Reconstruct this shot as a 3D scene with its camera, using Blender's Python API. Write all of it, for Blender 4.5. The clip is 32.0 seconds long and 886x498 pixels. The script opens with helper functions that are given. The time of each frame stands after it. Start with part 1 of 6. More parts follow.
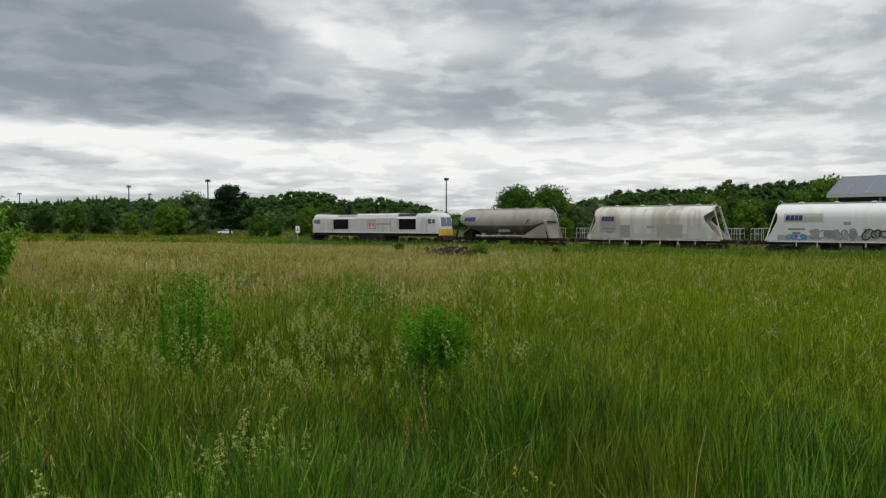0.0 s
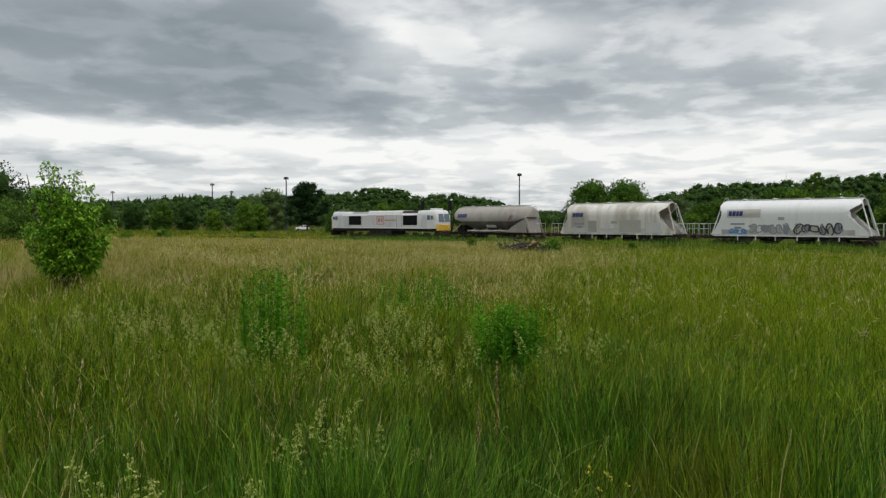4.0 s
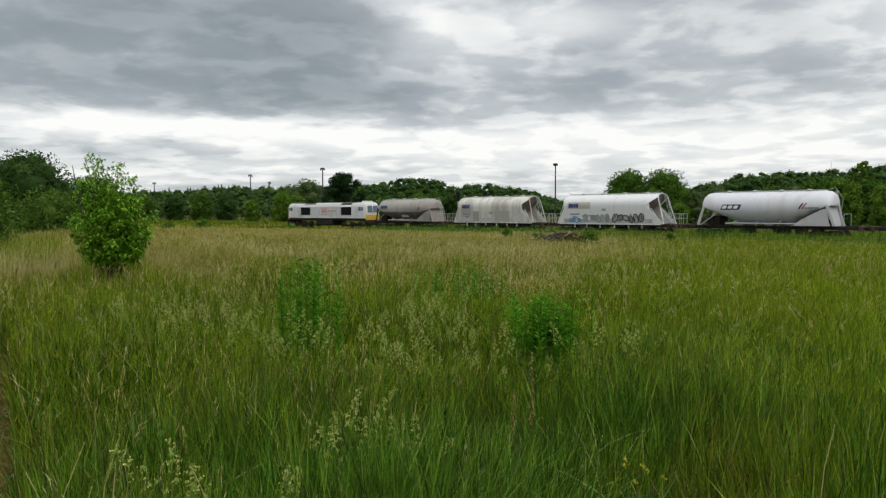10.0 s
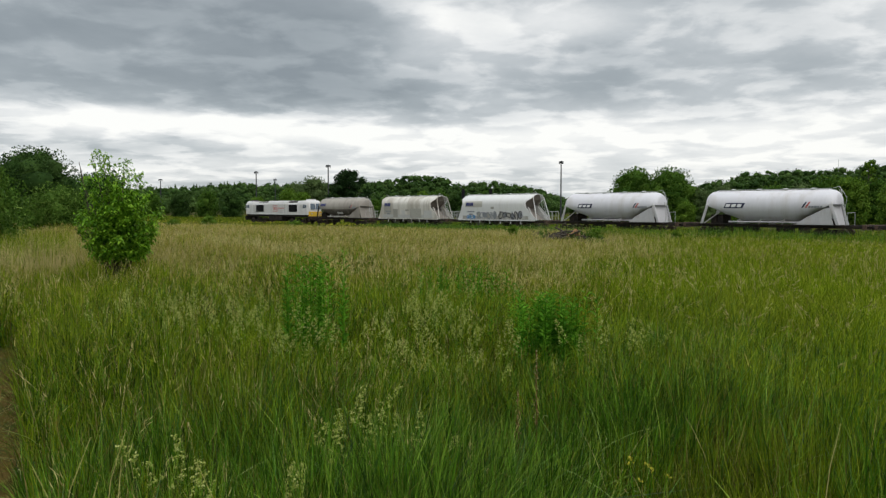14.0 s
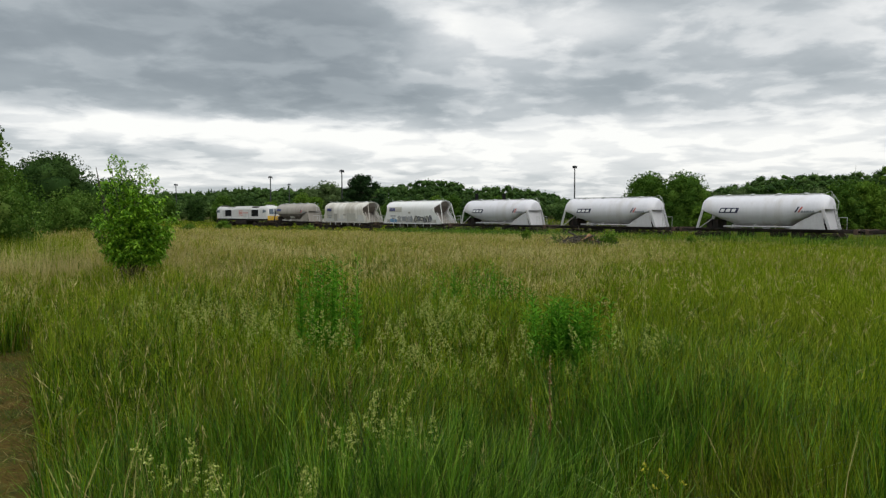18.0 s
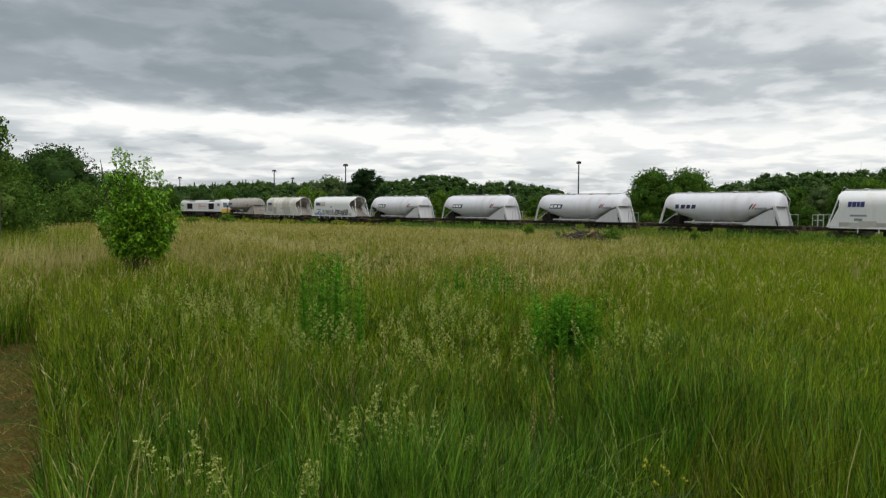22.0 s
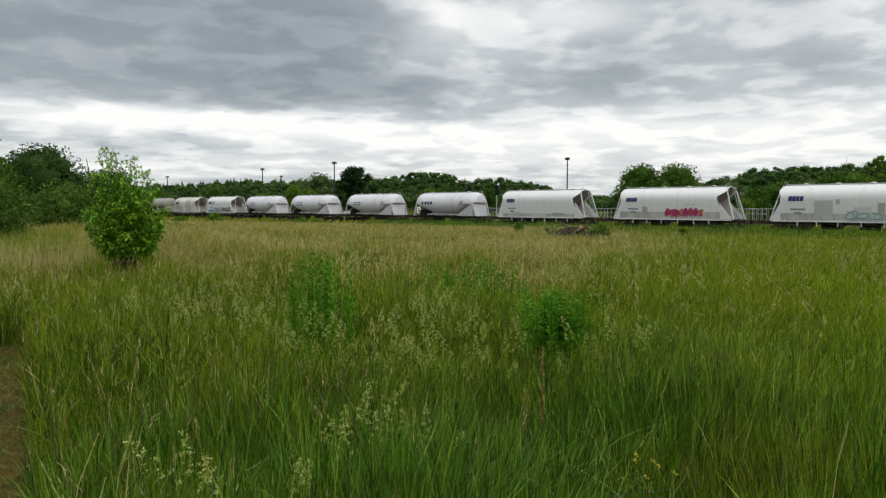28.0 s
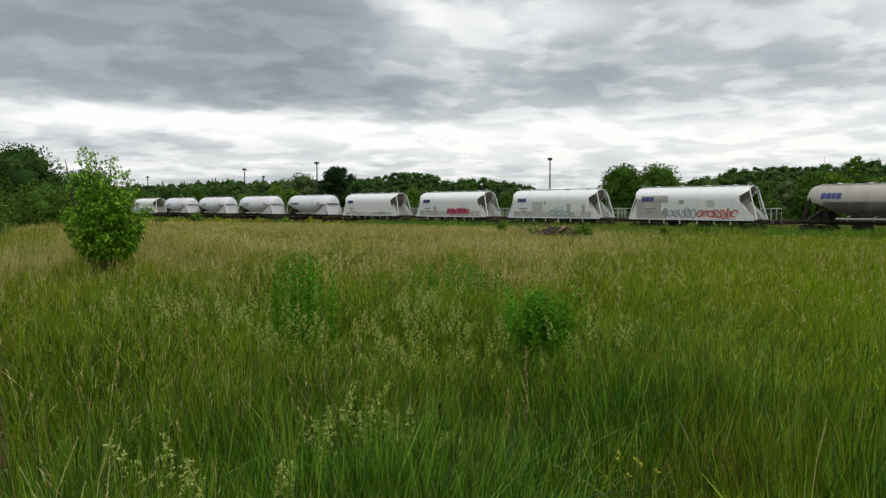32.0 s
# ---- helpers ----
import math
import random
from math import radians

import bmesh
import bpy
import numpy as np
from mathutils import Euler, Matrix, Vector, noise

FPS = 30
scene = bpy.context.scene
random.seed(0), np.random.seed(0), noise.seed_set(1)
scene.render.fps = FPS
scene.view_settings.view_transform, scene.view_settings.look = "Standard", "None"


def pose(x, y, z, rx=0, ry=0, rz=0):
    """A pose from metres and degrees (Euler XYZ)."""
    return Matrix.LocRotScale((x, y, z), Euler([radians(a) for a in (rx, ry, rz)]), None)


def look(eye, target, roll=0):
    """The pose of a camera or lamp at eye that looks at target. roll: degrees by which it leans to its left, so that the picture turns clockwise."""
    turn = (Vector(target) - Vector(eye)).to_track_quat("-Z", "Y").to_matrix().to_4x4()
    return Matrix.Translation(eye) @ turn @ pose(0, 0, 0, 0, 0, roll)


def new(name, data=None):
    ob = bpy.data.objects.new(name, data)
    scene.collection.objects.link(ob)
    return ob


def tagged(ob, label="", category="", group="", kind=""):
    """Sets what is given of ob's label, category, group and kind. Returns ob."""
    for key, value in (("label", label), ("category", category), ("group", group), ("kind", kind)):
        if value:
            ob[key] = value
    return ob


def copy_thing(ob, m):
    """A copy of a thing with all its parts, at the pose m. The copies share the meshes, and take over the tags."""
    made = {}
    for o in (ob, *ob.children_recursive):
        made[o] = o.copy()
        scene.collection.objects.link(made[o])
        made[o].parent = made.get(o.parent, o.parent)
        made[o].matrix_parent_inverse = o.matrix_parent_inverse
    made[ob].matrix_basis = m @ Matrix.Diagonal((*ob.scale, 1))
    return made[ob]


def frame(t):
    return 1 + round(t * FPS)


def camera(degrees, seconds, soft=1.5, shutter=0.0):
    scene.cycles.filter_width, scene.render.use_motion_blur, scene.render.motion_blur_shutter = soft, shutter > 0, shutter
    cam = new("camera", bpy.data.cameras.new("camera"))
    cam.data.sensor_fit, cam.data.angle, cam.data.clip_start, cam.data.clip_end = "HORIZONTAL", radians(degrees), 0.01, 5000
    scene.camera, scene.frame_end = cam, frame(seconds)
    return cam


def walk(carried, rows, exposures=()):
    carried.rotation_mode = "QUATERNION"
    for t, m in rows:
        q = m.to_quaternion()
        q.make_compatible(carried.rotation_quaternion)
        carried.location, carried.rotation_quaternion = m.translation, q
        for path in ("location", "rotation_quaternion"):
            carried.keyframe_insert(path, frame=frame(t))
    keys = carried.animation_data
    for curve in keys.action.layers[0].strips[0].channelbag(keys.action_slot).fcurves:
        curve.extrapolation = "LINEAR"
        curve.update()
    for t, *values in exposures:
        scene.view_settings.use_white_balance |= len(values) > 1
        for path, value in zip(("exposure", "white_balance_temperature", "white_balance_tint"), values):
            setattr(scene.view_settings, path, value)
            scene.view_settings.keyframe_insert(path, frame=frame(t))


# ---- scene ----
EYE = (0.0, 0.0, 1.65)          # a phone held at eye height
RAIL = -0.91                    # top of the rails
TRACK_AZ, TRACK_D = -45.80, 63.36   # bearing and distance of the track's nearest point

# ---- camera: a standing person pans slowly and follows the train ----
cam = camera(64.02, 32.0, soft=1.3)
TURNS = [
    (0, -8.46, -1.98, -0.04), (0.5, -7.75, -2.06, -0.02), (1, -6.91, -2.13, -0.01), (1.5, -5.97, -2.16, -0.04), (2, -5.00, -2.20, -0.14),
    (2.5, -4.10, -2.24, -0.20), (3, -3.43, -2.29, -0.20), (3.5, -2.96, -2.29, -0.17), (5.5, -1.41, -2.44, -0.27), (6, -0.89, -2.50, -0.24),
    (6.5, -0.35, -2.54, -0.31), (7, 0.12, -2.59, -0.27), (7.5, 0.42, -2.66, -0.26), (8, 0.58, -2.66, -0.14), (8.5, 0.56, -2.73, -0.13),
    (9, 0.47, -2.79, -0.17), (9.5, 0.36, -2.91, -0.18), (10, 0.27, -3.07, -0.21), (10.5, 0.19, -3.20, -0.19), (11, 0.18, -3.28, -0.15),
    (11.5, 0.25, -3.31, -0.14), (12, 0.31, -3.35, -0.13), (12.5, 0.47, -3.38, -0.12), (13, 0.61, -3.35, -0.12), (13.5, 0.69, -3.33, -0.06),
    (14, 0.69, -3.27, -0.02), (14.5, 0.73, -3.13, -0.01), (16.5, 1.42, -3.06, -0.03), (17, 1.57, -3.05, 0.01), (17.5, 1.69, -2.94, -0.02),
    (18, 1.76, -2.89, -0.01), (18.5, 1.82, -2.78, 0.06), (19, 1.79, -2.74, 0.19), (19.5, 1.81, -2.74, 0.35), (20, 1.82, -2.78, 0.46),
    (20.5, 1.92, -2.87, 0.52), (21, 2.06, -3.01, 0.52), (21.5, 2.09, -3.15, 0.48), (22, 2.02, -3.31, 0.38), (22.5, 1.94, -3.36, 0.33),
    (23, 1.89, -3.36, 0.30), (23.5, 1.91, -3.36, 0.25), (24, 1.96, -3.26, 0.22), (24.5, 1.98, -3.16, 0.21), (25, 1.94, -3.09, 0.24),
    (25.5, 1.85, -3.12, 0.20), (27.5, 1.26, -3.44, 0.06), (28, 1.18, -3.54, -0.07), (28.5, 1.02, -3.59, -0.18), (29, 0.76, -3.64, -0.25),
    (29.5, 0.54, -3.66, -0.25), (30, 0.32, -3.62, -0.22), (30.5, 0.16, -3.58, -0.19), (31, 0.09, -3.57, -0.19), (31.5, -0.06, -3.56, -0.21),
    (32, -0.17, -3.53, -0.15)]
walk(cam, [(t, Matrix.Translation(EYE) @ pose(0, 0, 0, 0, 0, yaw) @ pose(0, 0, 0, 90 + tilt) @ pose(0, 0, 0, 0, 0, roll))
           for t, yaw, tilt, roll in TURNS],
     exposures=[(0, -0.06), (3, -0.03), (6.5, 0.02), (13, 0.05), (32, 0.06)])


# ---- world: broken overcast ----
class Nodes:
    """Short writing for node trees."""

    def __init__(self, tree):
        self.tree = tree
        tree.nodes.clear()

    def add(self, kind):
        return self.tree.nodes.new(kind)

    def put(self, node, key, value):
        if isinstance(value, bpy.types.NodeSocket):
            self.tree.links.new(value, node.inputs[key])
        elif value is not None:
            node.inputs[key].default_value = value

    def math(self, op, a, b=None, c=None, clamp=False):
        n = self.add("ShaderNodeMath")
        n.operation, n.use_clamp = op, clamp
        for i, v in enumerate((a, b, c)):
            self.put(n, i, v)
        return n.outputs[0]

    def noise(self, vector, scale, detail=4.0, rough=0.55, distortion=0.0, key="Fac"):
        n = self.add("ShaderNodeTexNoise")
        self.put(n, "Vector", vector)
        for k, v in (("Scale", scale), ("Detail", detail), ("Roughness", rough), ("Distortion", distortion)):
            n.inputs[k].default_value = v
        return n.outputs[key]

    def stretch(self, vector, scale):
        n = self.add("ShaderNodeMapping")
        self.put(n, "Vector", vector)
        n.inputs["Scale"].default_value = scale
        return n.outputs[0]

    def ramp(self, fac, stops):
        n = self.add("ShaderNodeValToRGB")
        self.put(n, 0, fac)
        e = n.color_ramp.elements
        e[0].position, e[0].color = stops[0][0], (*stops[0][1], 1)
        e[1].position, e[1].color = stops[-1][0], (*stops[-1][1], 1)
        for p, c in stops[1:-1]:
            e.new(p).color = (*c, 1)
        return n.outputs[0]

    def mix(self, fac, a, b, kind="MIX"):
        n = self.add("ShaderNodeMix")
        n.data_type, n.blend_type = "RGBA", kind
        self.put(n, 0, fac)
        for k, v in ((6, a), (7, b)):
            self.put(n, k, v if not isinstance(v, tuple) else (*v, 1))
        return n.outputs[2]

    def smooth(self, x, lo, hi, to_lo=0.0, to_hi=1.0):
        n = self.add("ShaderNodeMapRange")
        n.interpolation_type = "SMOOTHSTEP"
        self.put(n, 0, x)
        for i, v in enumerate((lo, hi, to_lo, to_hi)):
            n.inputs[i + 1].default_value = v
        return n.outputs[0]


# cloud masses: bearing, height above the horizon, half-widths in degrees, brightness
CLOUDS = [
    (24, 13.5, 17, 4.6, -0.30), (10.0, 15.0, 6.0, 4.0, -0.24), (8, 9.0, 9, 1.5, -0.15), (22, 9.3, 12, 1.4, -0.10),
    (25, 6.6, 14, 0.85, 0.42), (13, 6.1, 7, 0.8, 0.30), (-5, 5.4, 12, 1.1, 0.26), (-24, 6.0, 10, 1.2, 0.26),
    (27, 4.5, 13, 0.55, -0.14), (0, 3.6, 60, 2.2, 0.22), (2.0, 14.8, 3.2, 2.2, 0.46), (-9.8, 14.0, 6, 1.6, 0.30),
    (-18, 16.5, 9, 1.6, -0.22), (-11.5, 10.6, 4.5, 1.8, -0.17), (-27, 10.0, 5, 1.9, -0.16), (-32, 14.0, 5, 3.0, 0.32), (-1, 11.5, 6, 1.0, 0.08)]


def cloud_colour(n, direction):
    """The overcast's radiance for a direction: broad cloud masses, ragged by noise on the cloud deck."""
    split = n.add("ShaderNodeSeparateXYZ")
    n.put(split, 0, direction)
    x, y, z = split.outputs
    up = n.math("ADD", n.math("MULTIPLY", n.math("MAXIMUM", z, 0.0), 0.95), 0.14)
    deck = n.add("ShaderNodeCombineXYZ")
    n.put(deck, 0, n.math("DIVIDE", x, up))
    n.put(deck, 1, n.math("DIVIDE", y, up))
    fine = n.noise(deck.outputs[0], 2.3, 10.0, 0.58, 0.3)
    broad = n.noise(deck.outputs[0], 0.7, 4.0, 0.5, 0.2)
    wobble = n.noise(deck.outputs[0], 1.4, 8.0, 0.6, key="Color")
    ws = n.add("ShaderNodeSeparateXYZ")
    n.put(ws, 0, wobble)
    az = n.math("ADD", n.math("MULTIPLY", n.math("ARCTAN2", n.math("MULTIPLY", x, -1), y), 57.2958), n.math("MULTIPLY_ADD", ws.outputs[0], 7.0, -3.5))
    el0 = n.math("MULTIPLY", n.math("ARCSINE", z), 57.2958)
    el = n.math("ADD", el0, n.math("MULTIPLY", n.math("SUBTRACT", ws.outputs[1], 0.5), n.smooth(el0, 1, 14, 0.8, 4.0)))
    billow = n.math("MULTIPLY_ADD", n.smooth(n.noise(deck.outputs[0], 3.0, 8.0, 0.52, 0.2), 0.43, 0.60), 0.22, -0.11)
    total = n.math("ADD", n.math("ADD", billow, n.math("MULTIPLY_ADD", fine, 0.44, -0.22)),
                   n.math("MULTIPLY_ADD", broad, 0.5, 0.365))
    for a, e, sa, se, amp in CLOUDS:
        da = n.math("DIVIDE", n.math("SUBTRACT", az, a), sa)
        de = n.math("DIVIDE", n.math("SUBTRACT", el, e), se)
        r2 = n.math("MULTIPLY_ADD", da, da, n.math("MULTIPLY", de, de))
        total = n.math("MULTIPLY_ADD", n.math("EXPONENT", n.math("MULTIPLY", r2, -0.7)), amp, total)
    # the lower edge of the dark deck, and grey streaks under the bright rift
    shelf = n.math("MULTIPLY", n.smooth(el, 7.3, 8.3), n.math("MULTIPLY", n.smooth(az, -2, 7), n.smooth(el0, 13, 18, 1.0, 0.0)))
    total = n.math("MULTIPLY_ADD", shelf, -0.11, total)
    streak = n.smooth(n.noise(n.stretch(deck.outputs[0], (0.25, 0.8, 1)), 1.5, 6.0, 0.55), 0.46, 0.62)
    total = n.math("MULTIPLY_ADD", n.math("MULTIPLY", streak, n.math("MULTIPLY", n.smooth(el0, 9, 5.5), n.smooth(az, -8, 8, 0.35, 1.0))), -0.15, total)
    colour = n.ramp(total, [(0.0, (0.25, 0.285, 0.31)), (0.3, (0.36, 0.40, 0.425)), (0.55, (0.535, 0.57, 0.59)), (0.8, (0.80, 0.815, 0.815)), (1.0, (0.985, 0.985, 0.955))])
    gain = n.smooth(el0, 20, 65, 1.0, 2.6)      # an overcast sky is brightest overhead
    return n.mix(1.0, colour, gain, "MULTIPLY")


SUN_EL, SUN_AZ = 48.0, -150.0
world = bpy.data.worlds.new("overcast_sky")
scene.world = world
world.use_nodes = True
n = Nodes(world.node_tree)
coords = n.add("ShaderNodeTexCoord")
sky = n.add("ShaderNodeTexSky")
sky.sky_type, sky.sun_disc, sky.sun_elevation, sky.sun_rotation = "NISHITA", False, radians(SUN_EL), radians(-SUN_AZ)
blue = n.mix(1.0, sky.outputs[0], (0.1, 0.1, 0.1), "MULTIPLY")
bg = n.add("ShaderNodeBackground")
n.put(bg, 0, n.mix(0.94, blue, cloud_colour(n, coords.outputs["Generated"])))
bg.inputs[1].default_value = 1.0
out = n.add("ShaderNodeOutputWorld")
n.put(out, 0, bg.outputs[0])

sun = new("sun", bpy.data.lights.new("sun", "SUN"))
sun.data.energy, sun.data.angle, sun.data.color = 1.0, radians(25), (1.0, 0.97, 0.92)
sun.matrix_world = look((60 * math.sin(radians(-SUN_AZ)), 60 * math.cos(radians(-SUN_AZ)), 66), (0, 0, 0))


# ---- materials ----
def material(name, colour, rough=0.6, metal=0.0, vary=0.15, scale=4.0, fine=40.0, bump=0.1, per="", stretch=(1, 1, 1), second=None, spread=(0.45, 0.65),
             thin=0.0, spec=0.5):
    """A surface in one or two colours, uneven at two scales. per: island or object, for alike pieces. thin: light let through."""
    m = bpy.data.materials.new(name)
    m.use_nodes = True
    n = Nodes(m.node_tree)
    v = n.stretch(n.add("ShaderNodeTexCoord").outputs["Object"], stretch)
    large, small = n.noise(v, scale, 5.0), n.noise(v, fine, 3.0)
    base = colour
    if second:
        base = n.mix(n.smooth(large, *spread), colour, second)
    shade = n.math("MULTIPLY_ADD", large, vary * 1.2, 1 - vary * 0.6)
    shade = n.math("MULTIPLY", shade, n.math("MULTIPLY_ADD", small, vary, 1 - vary * 0.5))
    if per == "island":
        shade = n.math("MULTIPLY", shade, n.math("MULTIPLY_ADD", n.add("ShaderNodeNewGeometry").outputs["Random Per Island"], 0.8, 0.6))
    elif per == "object":
        shade = n.math("MULTIPLY", shade, n.math("MULTIPLY_ADD", n.add("ShaderNodeObjectInfo").outputs["Random"], 0.35, 0.82))
    base = n.mix(1.0, base, shade, "MULTIPLY")
    p = n.add("ShaderNodeBsdfPrincipled")
    n.put(p, "Base Color", base)
    n.put(p, "Roughness", n.math("MULTIPLY_ADD", small, 0.2, rough - 0.1, clamp=True))
    p.inputs["Metallic"].default_value = metal
    p.inputs["Specular IOR Level"].default_value = spec
    if bump:
        b = n.add("ShaderNodeBump")
        b.inputs["Strength"].default_value, b.inputs["Distance"].default_value = bump, 0.02
        n.put(b, "Height", small)
        n.put(p, "Normal", b.outputs[0])
    shader = p.outputs[0]
    if thin:
        t = n.add("ShaderNodeBsdfTranslucent")
        n.put(t, 0, base)
        mx = n.add("ShaderNodeMixShader")
        mx.inputs[0].default_value = thin
        n.put(mx, 1, shader)
        n.put(mx, 2, t.outputs[0])
        shader = mx.outputs[0]
    n.put(n.add("ShaderNodeOutputMaterial"), 0, shader)
    return m


def herb(name, stops, patch=None, patch_scale=0.25, spread=(0.45, 0.62), thin=0.35, rough=0.65, patch_weight=1.0, spec=0.035, tufts=0.0):
    """Leaves and blades: each one takes its own tone from the ramp; patch: the tone that takes over here and there."""
    m = bpy.data.materials.new(name)
    m.use_nodes = True
    n = Nodes(m.node_tree)
    own = n.add("ShaderNodeNewGeometry").outputs["Random Per Island"]
    colour = n.ramp(own, stops)
    v = n.add("ShaderNodeTexCoord").outputs["Object"]
    if patch:
        colour = n.mix(n.math("MULTIPLY", n.smooth(n.noise(v, patch_scale, 4.0, 0.6), *spread), patch_weight), colour, patch)
    shade = n.math("MULTIPLY_ADD", n.noise(v, 1.1, 3.0), 0.5, 0.75)
    if tufts:   # neighbouring tufts differ in tone
        shade = n.math("MULTIPLY", shade, n.smooth(n.noise(v, 5.0, 2.0, 0.5), 0.34, 0.66, 1 - tufts, 1 + tufts))
    colour = n.mix(1.0, colour, shade, "MULTIPLY")
    p = n.add("ShaderNodeBsdfPrincipled")
    n.put(p, "Base Color", colour)
    p.inputs["Roughness"].default_value, p.inputs["Specular IOR Level"].default_value = rough, spec
    t = n.add("ShaderNodeBsdfTranslucent")
    n.put(t, 0, colour)
    mx = n.add("ShaderNodeMixShader")
    mx.inputs[0].default_value = thin
    n.put(mx, 1, p.outputs[0])
    n.put(mx, 2, t.outputs[0])
    n.put(n.add("ShaderNodeOutputMaterial"), 0, mx.outputs[0])
    return m


GRASS = herb("grass_blades", [(0, (0.012, 0.030, 0.003)), (0.30, (0.048, 0.092, 0.004)), (0.62, (0.114, 0.189, 0.007)), (0.85, (0.229, 0.282, 0.019)), (0.93, (0.132, 0.092, 0.031)), (1, (0.458, 0.405, 0.132))],
             (0.23, 0.24, 0.032), 0.16, (0.48, 0.66), 0.25, patch_weight=0.6, tufts=0.3)
LUSH = herb("lush_grass_blades", [(0, (0.008, 0.027, 0.002)), (0.4, (0.038, 0.108, 0.006)), (0.75, (0.100, 0.222, 0.014)), (1, (0.25, 0.365, 0.045))], thin=0.25, rough=0.36, spec=0.26, tufts=0.25)
FINE = herb("fine_grass_blades", [(0, (0.031, 0.065, 0.004)), (0.35, (0.114, 0.182, 0.006)), (0.75, (0.200, 0.276, 0.011)), (1, (0.30, 0.345, 0.034))], (0.23, 0.21, 0.03), 0.12, (0.52, 0.70), 0.25, patch_weight=0.6, tufts=0.2)
STRAW = herb("dry_seed_heads", [(0, (0.20, 0.16, 0.055)), (0.5, (0.47, 0.41, 0.16)), (1, (0.67, 0.59, 0.27))], (0.36, 0.30, 0.12), 0.2)
PALE = herb("pale_flower_heads", [(0, (0.20, 0.25, 0.040)), (0.5, (0.32, 0.37, 0.085)), (1, (0.52, 0.54, 0.20))], thin=0.25)
SORREL = herb("sorrel_seeds", [(0, (0.13, 0.065, 0.026)), (0.5, (0.27, 0.18, 0.075)), (1, (0.52, 0.45, 0.24))], thin=0.2)
# besides the gloss, the pale stops paint the glare on bent blades
GLEAM = herb("glare_toned_glossy_blades", [(0, (0.13, 0.22, 0.03)), (0.6, (0.24, 0.33, 0.07)), (1, (0.42, 0.46, 0.19))], thin=0.3, rough=0.3, spec=0.4)
DEAD = herb("dead_grass_stems", [(0, (0.050, 0.034, 0.012)), (0.6, (0.125, 0.085, 0.030)), (1, (0.24, 0.18, 0.070))], thin=0.15)
BENT = herb("ripening_bents", [(0, (0.16, 0.135, 0.026)), (0.5, (0.33, 0.27, 0.066)), (1, (0.54, 0.44, 0.14))], (0.28, 0.25, 0.05), 0.2, thin=0.3)
WEED = herb("tall_weed_leaves", [(0, (0.038, 0.132, 0.007)), (0.6, (0.080, 0.236, 0.013)), (1, (0.160, 0.349, 0.026))])
YELLOW = herb("yellow_flowers", [(0, (0.30, 0.32, 0.04)), (1, (0.55, 0.48, 0.05))])
LEAF_DARK = herb("dark_tree_leaves", [(0, (0.018, 0.043, 0.010)), (0.6, (0.033, 0.072, 0.015)), (1, (0.060, 0.112, 0.024))], (0.056, 0.100, 0.024), 0.11, (0.46, 0.58), 0.2, patch_weight=0.7)
LEAF_MID = herb("tree_leaves", [(0, (0.034, 0.08, 0.010)), (0.6, (0.056, 0.12, 0.015)), (1, (0.095, 0.16, 0.022))], thin=0.25)
LEAF_FAR = herb("far_tree_leaves", [(0, (0.026, 0.056, 0.014)), (0.6, (0.044, 0.088, 0.020)), (1, (0.078, 0.137, 0.034))], (0.080, 0.135, 0.035), 0.11, (0.48, 0.58), 0.2)
LEAF_LIGHT = herb("light_tree_leaves", [(0, (0.055, 0.118, 0.012)), (0.6, (0.092, 0.170, 0.018)), (1, (0.150, 0.235, 0.030))], thin=0.3)
LEAF_GREY = herb("willow_leaves", [(0, (0.055, 0.09, 0.03)), (0.6, (0.09, 0.135, 0.045)), (1, (0.13, 0.18, 0.065))], thin=0.25)
LEAF_SAPLING = herb("sapling_leaves", [(0, (0.052, 0.145, 0.007)), (0.6, (0.140, 0.305, 0.014)), (1, (0.30, 0.50, 0.040))], thin=0.4, rough=0.45, spec=0.2)
LEAF_ELDER = herb("elder_leaves", [(0, (0.040, 0.088, 0.012)), (0.7, (0.082, 0.155, 0.022)), (1, (0.15, 0.225, 0.045))], thin=0.25)
NEEDLES = herb("pine_needles", [(0, (0.010, 0.026, 0.009)), (0.7, (0.018, 0.040, 0.012)), (1, (0.03, 0.06, 0.016))], thin=0.1)
BARK = material("bark", (0.075, 0.058, 0.042), 0.9, 0, 0.5, 3, 30, 0.6, stretch=(1, 1, 0.25))
SOIL = material("meadow_ground", (0.036, 0.046, 0.008), 0.95, 0, 0.5, 0.12, 3.0, 0.8, second=(0.07, 0.065, 0.02), spread=(0.4, 0.65), spec=0.08)
CUT = material("cut_straw", (0.090, 0.062, 0.016), 0.95, 0, 0.6, 2.6, 34, 0.8, second=(0.045, 0.052, 0.012), spread=(0.42, 0.58), spec=0.05)
CUT_BITS = herb("cut_dry_grass", [(0, (0.05, 0.04, 0.014)), (0.4, (0.19, 0.125, 0.036)), (0.7, (0.06, 0.11, 0.012)), (0.85, (0.10, 0.16, 0.016)), (1, (0.42, 0.33, 0.14))])
BALLAST = material("ballast_stone", (0.16, 0.14, 0.125), 0.95, 0, 0.5, 0.7, 14, 0.9)
STEEL_RAIL = material("worn_rail_steel", (0.055, 0.036, 0.026), 0.7, 0.4, 0.3, 2, 30, 0.2)
CONCRETE = material("old_concrete", (0.30, 0.29, 0.27), 0.9, 0, 0.3, 1, 25, 0.3)
